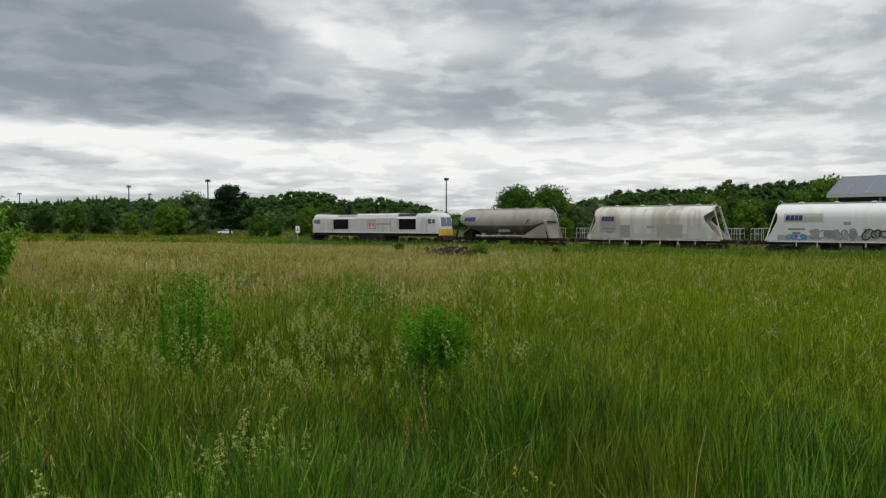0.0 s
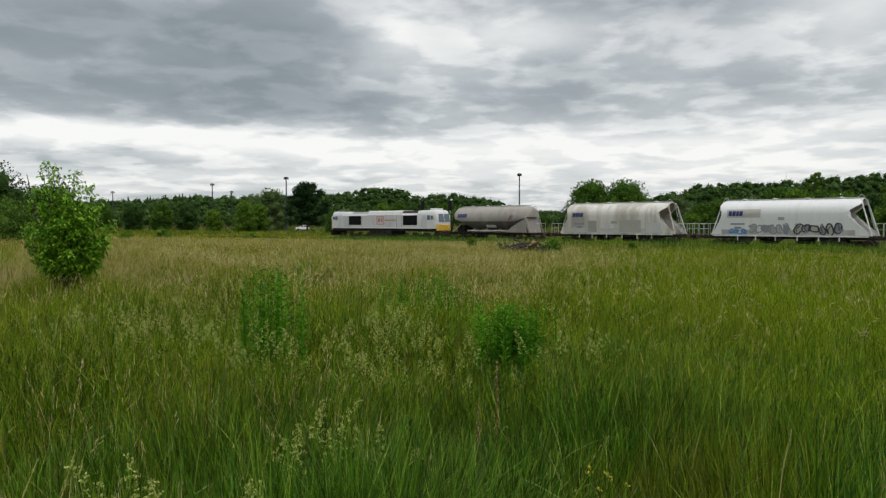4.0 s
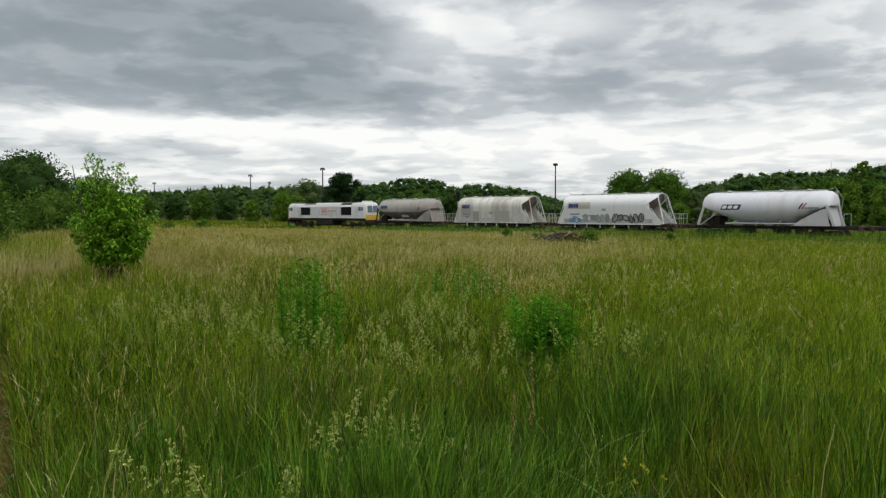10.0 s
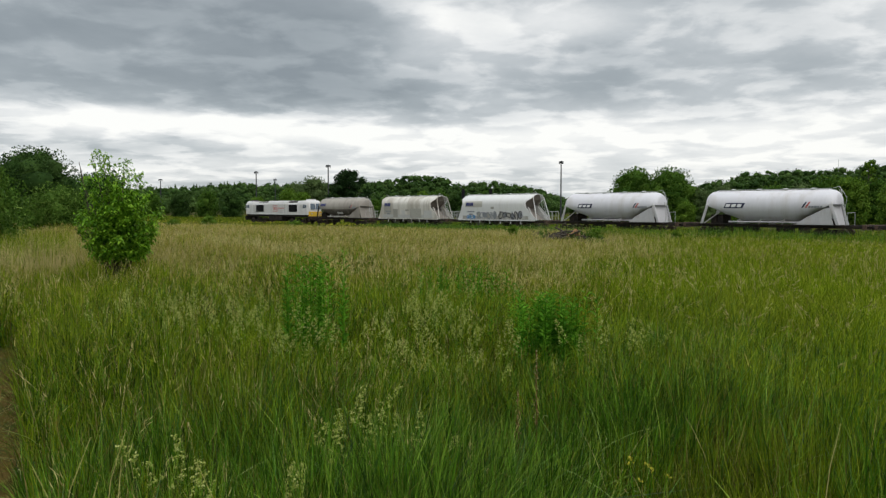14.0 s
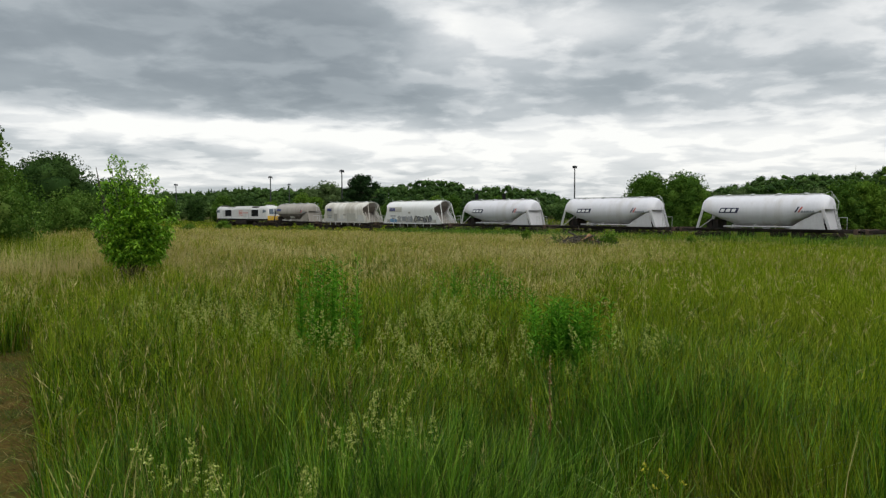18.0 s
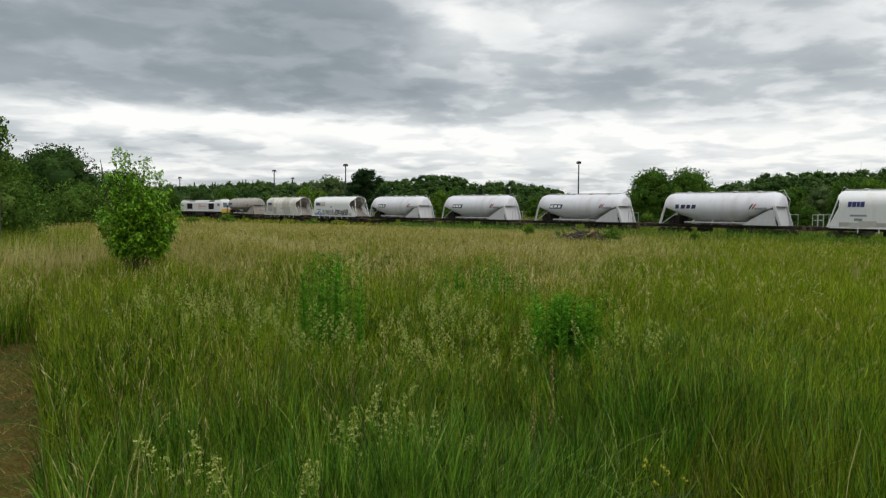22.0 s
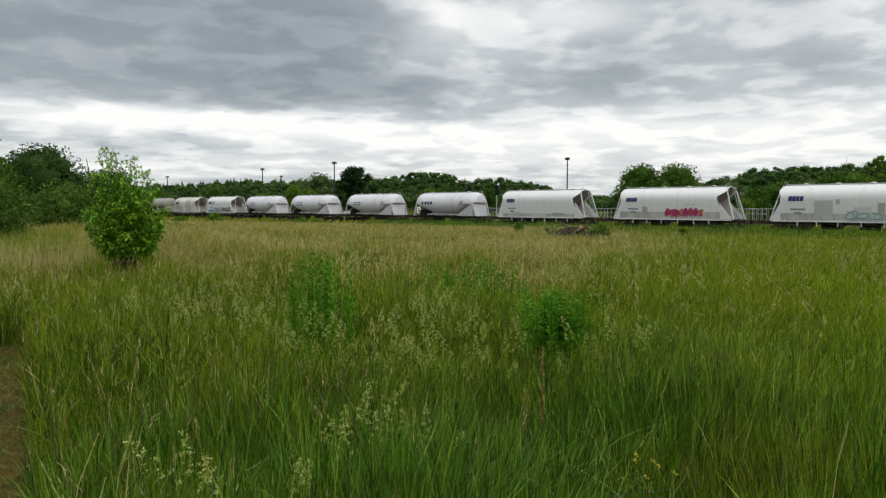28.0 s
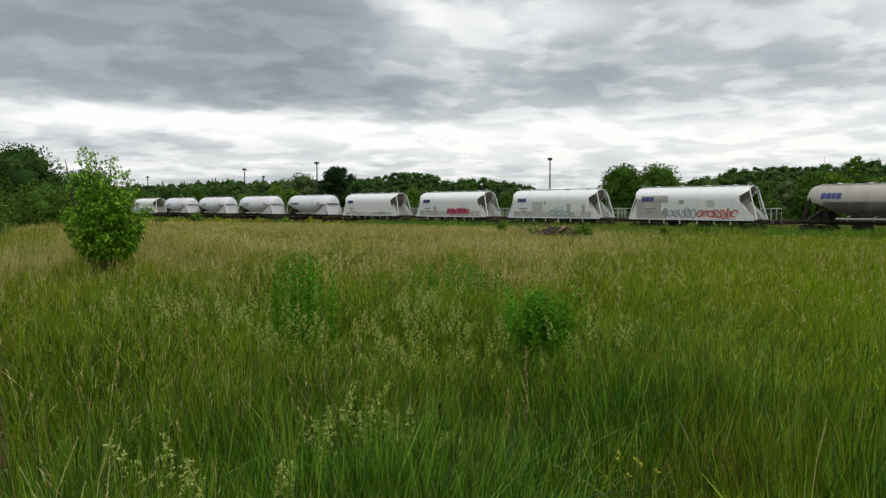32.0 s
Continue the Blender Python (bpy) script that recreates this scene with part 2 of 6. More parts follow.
WHITE = material("white_paint", (0.645, 0.64, 0.625), 0.42, 0, 0.2, 0.9, 9, 0.05, stretch=(1.6, 1, 0.14), second=(0.56, 0.55, 0.52), spread=(0.52, 0.75))
SILVER = material("silver_grey_paint", (0.60, 0.59, 0.62), 0.45, 0.0, 0.16, 0.7, 7, 0.05, stretch=(1.3, 1, 0.16), second=(0.49, 0.47, 0.47), spread=(0.5, 0.75))
DULL = material("dull_grey_paint", (0.50, 0.49, 0.50), 0.55, 0, 0.25, 0.9, 8, 0.06, stretch=(1, 1, 0.3), second=(0.36, 0.33, 0.31), spread=(0.5, 0.75))
TAUPE = material("cement_dusted_paint", (0.31, 0.285, 0.245), 0.6, 0, 0.25, 0.6, 8, 0.08, stretch=(1, 1, 0.35), second=(0.235, 0.21, 0.18), spread=(0.45, 0.65))
CREAM = material("dusty_cream_paint", (0.60, 0.575, 0.52), 0.55, 0, 0.25, 0.8, 9, 0.06, stretch=(1.5, 1, 0.14), second=(0.38, 0.345, 0.29), spread=(0.42, 0.64))
BROWN = material("dark_brown_grime", (0.085, 0.070, 0.060), 0.7, 0, 0.35, 0.8, 8, 0.1, second=(0.13, 0.11, 0.095))
DUST = material("grey_repaint", (0.37, 0.355, 0.31), 0.6, 0, 0.3, 1.2, 12, 0.05, per="object")
DUST_LIGHT = material("pale_grey_repaint", (0.50, 0.495, 0.475), 0.55, 0, 0.25, 1.2, 12, 0.05, per="object")
DUST_FOOT = material("dirty_white_paint", (0.46, 0.445, 0.405), 0.6, 0, 0.35, 0.9, 12, 0.05, stretch=(2.0, 1, 0.2), second=(0.33, 0.315, 0.28), spread=(0.42, 0.6))
# shade inside the cut-away ends and funnels is put into this colour
SHADOWED = material("shade_darkened_sheet", (0.24, 0.21, 0.185), 0.7, 0, 0.3, 1.0, 9, 0.1)
FRAME = material("grimy_underframe", (0.020, 0.017, 0.015), 0.9, 0.0, 0.4, 2, 20, 0.3, second=(0.038, 0.028, 0.021), spec=0.2)
RUST = material("rusty_steel", (0.075, 0.045, 0.030), 0.85, 0.1, 0.4, 2, 20, 0.3)
GALV = material("galvanised_steel", (0.46, 0.47, 0.45), 0.5, 0.5, 0.2, 2, 20, 0.1)
BLACK = material("black_grille", (0.008, 0.008, 0.009), 0.8, 0, 0.3, 3, 30, 0.1, spec=0.15)
LOGO_BLUE = material("dark_blue_paint", (0.022, 0.028, 0.13), 0.55, 0, 0.2, 3, 20, 0.02)
NAVY = material("navy_paint", (0.013, 0.015, 0.050), 0.55, 0, 0.15, 3, 20, 0.02)
BLUE = material("blue_spray", (0.06, 0.19, 0.42), 0.6, 0, 0.3, 3, 20, 0.02)
TEAL = material("teal_spray", (0.16, 0.30, 0.28), 0.6, 0, 0.3, 3, 20, 0.02)
FADED_RED = material("faded_red_paint", (0.50, 0.22, 0.19), 0.5, 0, 0.2, 3, 20, 0.02)
RED = material("red_paint", (0.42, 0.05, 0.04), 0.5, 0, 0.2, 3, 20, 0.02)
MAROON = material("magenta_spray", (0.30, 0.02, 0.10), 0.6, 0, 0.35, 3, 20, 0.02)
ORANGE = material("orange_spray", (0.55, 0.15, 0.03), 0.6, 0, 0.3, 3, 20, 0.02)
INK = material("black_spray", (0.03, 0.03, 0.035), 0.6, 0, 0.3, 3, 20, 0.02)
SPRAY_GREY = material("grey_spray", (0.22, 0.23, 0.25), 0.6, 0, 0.3, 3, 20, 0.02)
YELLOW_PAINT = material("yellow_paint", (0.58, 0.36, 0.03), 0.5, 0, 0.35, 1.5, 15, 0.03)
LOCO_GREY = material("pale_grey_loco_paint", (0.55, 0.54, 0.525), 0.4, 0, 0.14, 0.7, 10, 0.04, stretch=(1, 1, 0.4), second=(0.41, 0.40, 0.38), spread=(0.5, 0.75))
ROOF_DARK = material("sooty_roof", (0.085, 0.08, 0.075), 0.75, 0.1, 0.35, 1, 12, 0.15)
SHEET_ROOF = material("weathered_roof_sheet", (0.125, 0.13, 0.155), 0.65, 0.1, 0.25, 0.6, 10, 0.1, stretch=(1, 1, 1))
ROOF_PANEL = material("translucent_roof_sheet", (0.165, 0.17, 0.20), 0.55, 0, 0.25, 0.6, 10, 0.1, per="object")
TIMBER = material("dark_timber", (0.060, 0.050, 0.043), 0.85, 0, 0.35, 1.5, 20, 0.2, per="object")
TWIG = material("dead_brushwood", (0.060, 0.048, 0.036), 0.9, 0, 0.4, 3, 25, 0.3, per="island")
CUT_WOOD = material("cut_wood", (0.30, 0.15, 0.07), 0.8, 0, 0.3, 4, 30, 0.2, per="object")
MAST = material("dark_mast_paint", (0.035, 0.038, 0.04), 0.7, 0.2, 0.25, 1, 15, 0.1)
CAR_PAINT = material("white_car_paint", (0.72, 0.73, 0.74), 0.25, 0, 0.05, 1, 20, 0.0)
RUBBER = material("tyre_rubber", (0.02, 0.02, 0.02), 0.85, 0, 0.2, 4, 30, 0.1)
SIGN_WHITE = material("sign_white", (0.75, 0.75, 0.74), 0.5, 0, 0.1, 4, 30, 0.02)
FLY_BLACK = material("insect_black", (0.006, 0.006, 0.007), 0.9, 0, 0.2, 300, 900, 0.0, spec=0.03)
GLASS = bpy.data.materials.new("window_glass")
GLASS.use_nodes = True
GLASS.node_tree.nodes["Principled BSDF"].inputs["Base Color"].default_value = (0.10, 0.13, 0.16, 1)
GLASS.node_tree.nodes["Principled BSDF"].inputs["Roughness"].default_value = 0.06


# ---- mesh writing ----
class Mesh:
    """Collects vertices and faces of one mesh."""

    def __init__(self):
        self.v, self.f = [], []

    def ring(self, pts):
        i = len(self.v)
        self.v += [tuple(p) for p in pts]
        return list(range(i, len(self.v)))

    def box(self, x0, x1, y0, y1, z0, z1, c=0.0):
        """A box; c: chamfer of the four edges along x."""
        if c:
            sec = [(y0 + c, z0), (y1 - c, z0), (y1, z0 + c), (y1, z1 - c), (y1 - c, z1), (y0 + c, z1), (y0, z1 - c), (y0, z0 + c)]
        else:
            sec = [(y0, z0), (y1, z0), (y1, z1), (y0, z1)]
        return self.loft([[(x, y, z) for y, z in sec] for x in (x0, x1)])

    def loft(self, rings, caps=True, closed=True):
        ids = [self.ring(r) for r in rings]
        k = len(ids[0])
        for a, b in zip(ids, ids[1:]):
            for j in range(k if closed else k - 1):
                j2 = (j + 1) % k
                self.f.append((a[j], a[j2], b[j2], b[j]))
        if caps:
            self.f += [tuple(reversed(ids[0])), tuple(ids[-1])]
        return self

    def tube(self, pts, radius, sides=6):
        """A round bar along points; radius: one number or one for each point."""
        pts = [Vector(p) for p in pts]
        radii = radius if isinstance(radius, (list, tuple)) else [radius] * len(pts)
        rings = []
        for i, p in enumerate(pts):
            d = (pts[min(i + 1, len(pts) - 1)] - pts[max(i - 1, 0)]).normalized()
            side = d.cross(Vector((0, 0, 1)) if abs(d.z) < 0.9 else Vector((1, 0, 0))).normalized()
            other = d.cross(side)
            rings.append([p + (side * math.cos(a) + other * math.sin(a)) * radii[i] for a in [6.28319 * k / sides for k in range(sides)]])
        return self.loft(rings)

    def prism(self, outline, y0, y1):
        """An outline in x and z, pushed from y0 to y1."""
        return self.loft([[(x, y, z) for x, z in outline] for y in (y0, y1)])

    def data(self, name, mat, smooth=False):
        me = bpy.data.meshes.new(name)
        me.from_pydata(self.v, [], self.f)
        me.validate()
        bm = bmesh.new()
        bm.from_mesh(me)
        bmesh.ops.recalc_face_normals(bm, faces=bm.faces)
        bm.to_mesh(me)
        bm.free()
        me.materials.append(mat)
        if smooth:
            me.shade_smooth()
            me.set_sharp_from_angle(angle=radians(38))
        return me


def part(name, mesh, mat, parent, label="", smooth=False, place=None):
    """One mesh object under a thing or part."""
    data = mesh.data(name, mat, smooth) if isinstance(mesh, Mesh) else mesh
    ob = new(name, data)
    ob.parent = parent
    if place is not None:
        ob.matrix_basis = place
    return tagged(ob, label)


def thing(name, label, category, place=None, group="", mesh=None, mat=None, kind="", smooth=False):
    ob = new(name, mesh.data(name, mat, smooth) if isinstance(mesh, Mesh) else mesh)
    if place is not None:
        ob.matrix_basis = place
    return tagged(ob, label, category, group, kind)


def quick(name, verts, faces, mat):
    """A large mesh from arrays: faces is an (n, 3) or (n, 4) array, or a list of both."""
    sets = faces if isinstance(faces, list) else [faces]
    me = bpy.data.meshes.new(name)
    counts = np.concatenate([np.full(len(s), s.shape[1], np.int32) for s in sets])
    loops = np.concatenate([s.ravel() for s in sets]).astype(np.int32)
    me.vertices.add(len(verts))
    me.vertices.foreach_set("co", np.ascontiguousarray(verts, np.float32).ravel())
    me.loops.add(len(loops))
    me.loops.foreach_set("vertex_index", loops)
    me.polygons.add(len(counts))
    me.polygons.foreach_set("loop_start", (np.cumsum(counts) - counts).astype(np.int32))
    me.update(calc_edges=True)
    me.materials.append(mat)
    return me


# ---- the lie of the land ----
PX, PY = -math.sin(radians(TRACK_AZ)), math.cos(radians(TRACK_AZ))      # towards the track
UX, UY = PY, -PX                                                        # along it, to the rear of the train
SKYLINE_AZ = [-60, -40.5, -35.7, -32, -26.8, -22.6, -19.1, -11.9, -9.2, -6.5, -3.7, -1.2, 0.3, 3.4, 6, 12.6, 17.2, 21.9, 27, 36, 60]
SKYLINE_UP = [60, 68, 66, 63, 58, 58, 45, 29, 33, 42, 49, 46, 53, 58, 54, 49, 49, 41, 37, 38, 38]


def land(x, y):
    """Height of the ground: level round the camera, falling to the track, a wooded rise far off."""
    x, y = np.asarray(x, float), np.asarray(y, float)
    w = x * PX + y * PY
    z = -1.22 * np.clip((w - 8) / 44, 0, 1)
    d = np.hypot(x, y)
    az = np.degrees(np.arctan2(-x, y))
    top = 1.65 + np.interp(az, SKYLINE_AZ, SKYLINE_UP) / 1255 * 440
    rise = np.maximum(top - 13.5, 0)
    k = np.clip((d - 330) / 110, 0, 1)
    lumps = 0.05 * np.sin(x * 0.9 + 1.3 * np.sin(y * 0.4)) * np.sin(y * 0.7 + 0.5) * (np.abs(w - TRACK_D) > 6)
    return z + (rise + 1.22) * k * k * (3 - 2 * k) * (np.abs(az) < 75) + lumps


def at(az, d):
    """Ground position on a bearing (degrees to the left of straight ahead) at a distance."""
    x, y = -math.sin(radians(az)) * d, math.cos(radians(az)) * d
    return x, y, float(land(x, y))


def along(s, w=0.0):
    """A point of the track: s metres to the rear of its nearest point, w metres beyond it."""
    return PX * (TRACK_D + w) + UX * s, PY * (TRACK_D + w) + UY * s


def ground_sheet():
    radii = np.concatenate([np.linspace(0.4, 12, 24), np.linspace(13, 90, 60), np.geomspace(95, 4200, 50)])
    angles = np.radians(np.concatenate([np.arange(-50, 50, 1.0), np.arange(50, 310, 5.0)]))
    r, a = np.meshgrid(radii, angles, indexing="ij")
    x, y = -np.sin(a) * r, np.cos(a) * r
    verts = np.stack([x, y, land(x, y)], -1).reshape(-1, 3)
    nr, na = r.shape
    i, j = np.meshgrid(np.arange(nr - 1), np.arange(na), indexing="ij")
    j2 = (j + 1) % na
    quads = np.stack([i * na + j, (i + 1) * na + j, (i + 1) * na + j2, i * na + j2], -1).reshape(-1, 4)
    verts = np.vstack([verts, [[0, 0, 0]]])
    c = len(verts) - 1
    fan = np.stack([np.full(na, c), np.arange(na), (np.arange(na) + 1) % na], -1)
    me = quick("ground", verts, [quads, fan], SOIL)
    me.shade_smooth()
    tagged(new("ground", me), "grassy meadow ground sloping gently down to the railway", "ground", kind="structure")


ground_sheet()

# track: ballast bed, rails, sleepers
def railway():
    m = Mesh()
    for s in (-260, 160):
        (x, y), z = along(s), RAIL - 0.17
        ring = [(-2.4, -0.45), (-1.7, 0), (1.7, 0), (2.4, -0.45)]
        m.ring([(x + PX * w, y + PY * w, z + h) for w, h in ring])
    m.f += [(k, (k + 1) % 4, 4 + (k + 1) % 4, 4 + k) for k in range(4)]
    tagged(new("ballast_bed", m.data("ballast_bed", BALLAST)), "grey stone ballast bed under the rails", "railway", kind="structure")
    for w in (-0.75, 0.75):
        m = Mesh()
        sec = [(-0.07, -0.15), (0.07, -0.15), (0.02, -0.11), (0.02, -0.04), (0.036, -0.03), (0.036, 0), (-0.036, 0), (-0.036, -0.03), (-0.02, -0.04), (-0.02, -0.11)]
        m.loft([[(along(s, w + a)[0], along(s, w + a)[1], RAIL + b) for a, b in sec] for s in (-260, 160)])
        tagged(new("rail", m.data("rail", STEEL_RAIL)), "worn brown steel rail", "rail", kind="structure")
    m = Mesh()
    m.box(-0.13, 0.13, -1.3, 1.3, -0.2, 0.0, 0.02)
    me = m.data("sleeper", CONCRETE)
    bed = bpy.data.objects["ballast_bed"]
    for k in range(290):
        x, y = along(-120 + 0.6 * k)
        ob = new("sleeper", me)
        ob.parent = bed
        ob.matrix_basis = pose(x, y, RAIL - 0.152, 0, 0, TRACK_AZ)


# ---- leaves, blades ----
def leaf_quads(centres, size, rng, flat=0.0, aspect=1.0):
    """A quad at every centre, turned at random; flat: 0 any way, 1 level."""
    k = len(centres)
    nrm = rng.normal(size=(k, 3))
    nrm[:, 2] += flat * 3
    nrm /= np.linalg.norm(nrm, axis=1)[:, None]
    a = np.cross(nrm, rng.normal(size=(k, 3)))
    a /= np.linalg.norm(a, axis=1)[:, None] + 1e-9
    b = np.cross(nrm, a)
    s = (np.asarray(size) * rng.uniform(0.6, 1.4, k))[:, None]
    a, b = a * s, b * s * aspect
    bend = nrm * s * 0.25
    v = np.stack([centres - a, centres + b * 0.6 + bend, centres + a, centres - b * 0.6 + bend], 1).reshape(-1, 3)
    return v, np.arange(4 * k).reshape(-1, 4)


ICO = [(0, 0, 1)] + [(0.894 * math.cos(1.2566 * k), 0.894 * math.sin(1.2566 * k), 0.447) for k in range(5)] + \
      [(0.894 * math.cos(1.2566 * k + 0.628), 0.894 * math.sin(1.2566 * k + 0.628), -0.447) for k in range(5)] + [(0, 0, -1)]
ICO_F = [(0, 1 + k, 1 + (k + 1) % 5) for k in range(5)] + [(1 + k, 6 + k, 1 + (k + 1) % 5) for k in range(5)] + \
        [(6 + k, 6 + (k + 1) % 5, 1 + (k + 1) % 5) for k in range(5)] + [(11, 6 + (k + 1) % 5, 6 + k) for k in range(5)]


def thick(lobes, v, f, mat, name, inner=0.80):
    """Leaves round the dense leafage inside each lobe."""
    lobes = np.asarray(lobes, float)
    rough = np.random.default_rng(len(v)).uniform(0.7, 1.25, (len(lobes), 12, 1))
    core = (lobes[:, None, :3] + np.array(ICO)[None] * lobes[:, None, 3:] * inner * rough).reshape(-1, 3)
    tri = (np.arange(len(lobes))[:, None, None] * 12 + np.array(ICO_F)[None]).reshape(-1, 3) + len(v)
    return quick(name, np.vstack([v, core]), [f, tri], mat)


def lobes_points(lobes, count, rng, shell=0.5):
    """Points in the outer part of ellipsoid lobes (x, y, z, rx, ry, rz), shared out by their surface."""
    lobes = np.asarray(lobes, float)
    area = (lobes[:, 3] * lobes[:, 5]) + (lobes[:, 3] * lobes[:, 4])
    pick = rng.choice(len(lobes), count, p=area / area.sum())
    d = rng.normal(size=(count, 3))
    d /= np.linalg.norm(d, axis=1)[:, None]
    bumps = 1 + 0.08 * np.sin(d[:, 0] * 7 + pick) * np.sin(d[:, 1] * 6 + 2 * pick) + 0.05 * np.sin(d[:, 2] * 11 + pick)
    r = (1 - shell * rng.uniform(0, 1, count) ** 1.8) * bumps
    return lobes[pick, :3] + d * lobes[pick, 3:] * r[:, None]


def crown_lobes(height, width, rng, n=16, low=0.25):
    """Lobes of a rounded, uneven crown that starts at low * height."""
    out = []
    for k in range(n):
        u = (k + 0.5) / n
        z = height * (low + (0.94 - low) * u)
        prof = math.sin(math.pi * min(1.0, 0.22 + 0.72 * u)) ** 0.7
        ang = k * 2.4 + rng.uniform(-0.5, 0.5)
        off = width * 0.5 * prof * rng.uniform(0.35, 0.75)
        rad = width * rng.uniform(0.17, 0.27)
        out.append((math.cos(ang) * off, math.sin(ang) * off, z - rad * 0.4, rad, rad, rad * rng.uniform(0.7, 1.0)))
    return out


def tree_meshes(height, width, seed, leaf=0.3, count=2600, low=0.25, mat=None, n=16, trunk_r=None, inner=0.62):
    """Trunk with limbs, and a crown of leaves."""
    rng = np.random.default_rng(seed)
    lobes = crown_lobes(height, width, rng, n, low)
    m = Mesh()
    r0 = trunk_r or height * 0.018
    bend = rng.uniform(-0.03, 0.03, 2) * height
    m.tube([(0, 0, -0.3), (bend[0] * 0.3, bend[1] * 0.3, height * 0.3), (bend[0], bend[1], height * 0.8)], [r0 * 1.3, r0, r0 * 0.35], 7)
    for x, y, z, r, _, _ in lobes[::2]:
        z0 = max(z - r * 1.6, height * 0.15)
        m.tube([(bend[0] * 0.4, bend[1] * 0.4, z0 * 0.75), (x * 0.5, y * 0.5, z0), (x, y, z)], [r0 * 0.5, r0 * 0.35, r0 * 0.12], 5)
    v, f = leaf_quads(lobes_points(lobes, count, rng), leaf, rng)
    return m.data("trunk", BARK), thick(lobes, v, f, mat or LEAF_MID, "crown", inner)


def plant_tree(name, label, az, d, meshes, turn=0.0, scale=1.0, group="", lift=0.0):
    x, y, z = at(az, d)
    t = thing(name, label, "bush" if "bush" in name else "tree", pose(x, y, z + lift, 0, 0, turn), group)
    t.scale = (scale, scale, scale)
    part("trunk", meshes[0], None, t)
    part("crown", meshes[1], None, t)
    return t


# ---- the train ----
def side_wall(z, top=4.2, half=1.43, spring=3.05):
    """Half-width of a vaulted wagon body at height z."""
    if z <= spring:
        return half - 0.10 * (spring - z) / 1.9
    k = min(1.0, (z - spring) / (top - spring))
    return half * math.sqrt(max(0.0, 1 - k * k))


def tank_wall(z, centre=2.74, radius=1.40):
    return math.sqrt(max(0.0, radius * radius - (z - centre) ** 2))


def patch(x0, x1, z0, z1, wall, proud=0.012, lean=0.0, steps=4):
    """A thin sheet on the near side of a wagon body, following its curve. lean: slant in x over its height."""
    m = Mesh()
    rows = []
    for k in range(steps + 1):
        z = z0 + (z1 - z0) * k / steps
        y = -wall(z) - proud
        dx = lean * k / steps
        rows.append([(x0 + dx, y, z), (x1 + dx, y, z), (x1 + dx, y + proud + 0.01, z), (x0 + dx, y + proud + 0.01, z)])
    return m.loft(rows)


def blob(cx, cz, rx, rz, wall, rng, proud=0.014, n=14):
    """A rounded, uneven painted shape on the near side."""
    m = Mesh()
    ph = rng.uniform(0, 6.28)
    pts = []
    for k in range(n):
        a = 6.28319 * k / n
        r = 1 + 0.28 * math.sin(3 * a + ph) + 0.16 * math.sin(5 * a + 2 * ph)
        x, z = cx + rx * r * math.cos(a), cz + rz * r * math.sin(a)
        pts.append((x, -wall(z) - proud, z))
    i = len(m.v)
    m.v += [(cx, -wall(cz) - proud, cz)] + pts + [(x, y + proud + 0.01, z) for x, y, z in pts]
    for k in range(n):
        k2 = (k + 1) % n
        m.f += [(i, i + 1 + k, i + 1 + k2), (i + 1 + k, i + 1 + n + k, i + 1 + n + k2, i + 1 + k2)]
    return m


def bogie(parent, x, wheelbase=1.8, radius=0.46, axles=2):
    """A bogie: two side frames, bolster, springs, axle boxes, wheelsets."""
    frame_m = Mesh()
    half = wheelbase * (axles - 1) / 2
    for y in (-1.0, 1.0):
        frame_m.prism([(-half - 0.45, 0.62), (-half - 0.3, 0.75), (-0.5, 0.62), (0.5, 0.62), (half + 0.3, 0.75), (half + 0.45, 0.62), (half + 0.3, 0.5),
                       (0.5, 0.36), (-0.5, 0.36), (-half - 0.3, 0.5)], y - 0.06, y + 0.06)
    frame_m.box(-0.25, 0.25, -1.0, 1.0, 0.45, 0.8, 0.03)
    b = part("bogie", frame_m, FRAME, parent, "", False, pose(x, 0, 0))
    for k in range(axles):
        ax = -half + wheelbase * k
        m = Mesh()
        m.tube([(0, -1.12, 0), (0, 1.12, 0)], 0.08, 8)
        for y in (-0.75, 0.75):
            m.tube([(0, y - 0.07, 0), (0, y - 0.04, 0), (0, y + 0.04, 0), (0, y + 0.06, 0)], [radius * 0.96, radius, radius, radius * 0.8], 20)
            for a in range(4):      # web openings show the turning
                c, s_ = math.cos(a * 1.5708) * radius * 0.55, math.sin(a * 1.5708) * radius * 0.55
                m.tube([(c, y - 0.09, s_), (c, y + 0.09, s_)], radius * 0.12, 6)
        part("wheelset", m, STEEL_RAIL, b, "worn steel wheelset", True, pose(ax, 0, radius))
        for y in (-1.1, 1.1):
            m = Mesh()
            m.box(ax - 0.17, ax + 0.17, y - 0.1, y + 0.1, 0.32, 0.62, 0.03)
            part("axle_box", m, FRAME, b)
    return b


def buffers(parent, x, out):
    for y in (-0.88, 0.88):
        m = Mesh()
        m.tube([(x, y, 1.06), (x + out * 0.38, y, 1.06)], 0.09, 8)
        m.tube([(x + out * 0.38, y, 1.06), (x + out * 0.43, y, 1.06)], 0.22, 10)
        part("buffer", m, FRAME, parent, "", True)
    m = Mesh()
    m.tube([(x, 0, 1.0), (x + out * 0.3, 0, 0.98), (x + out * 0.52, 0, 0.82)], 0.05, 6)
    part("coupling_hook", m, FRAME, parent)


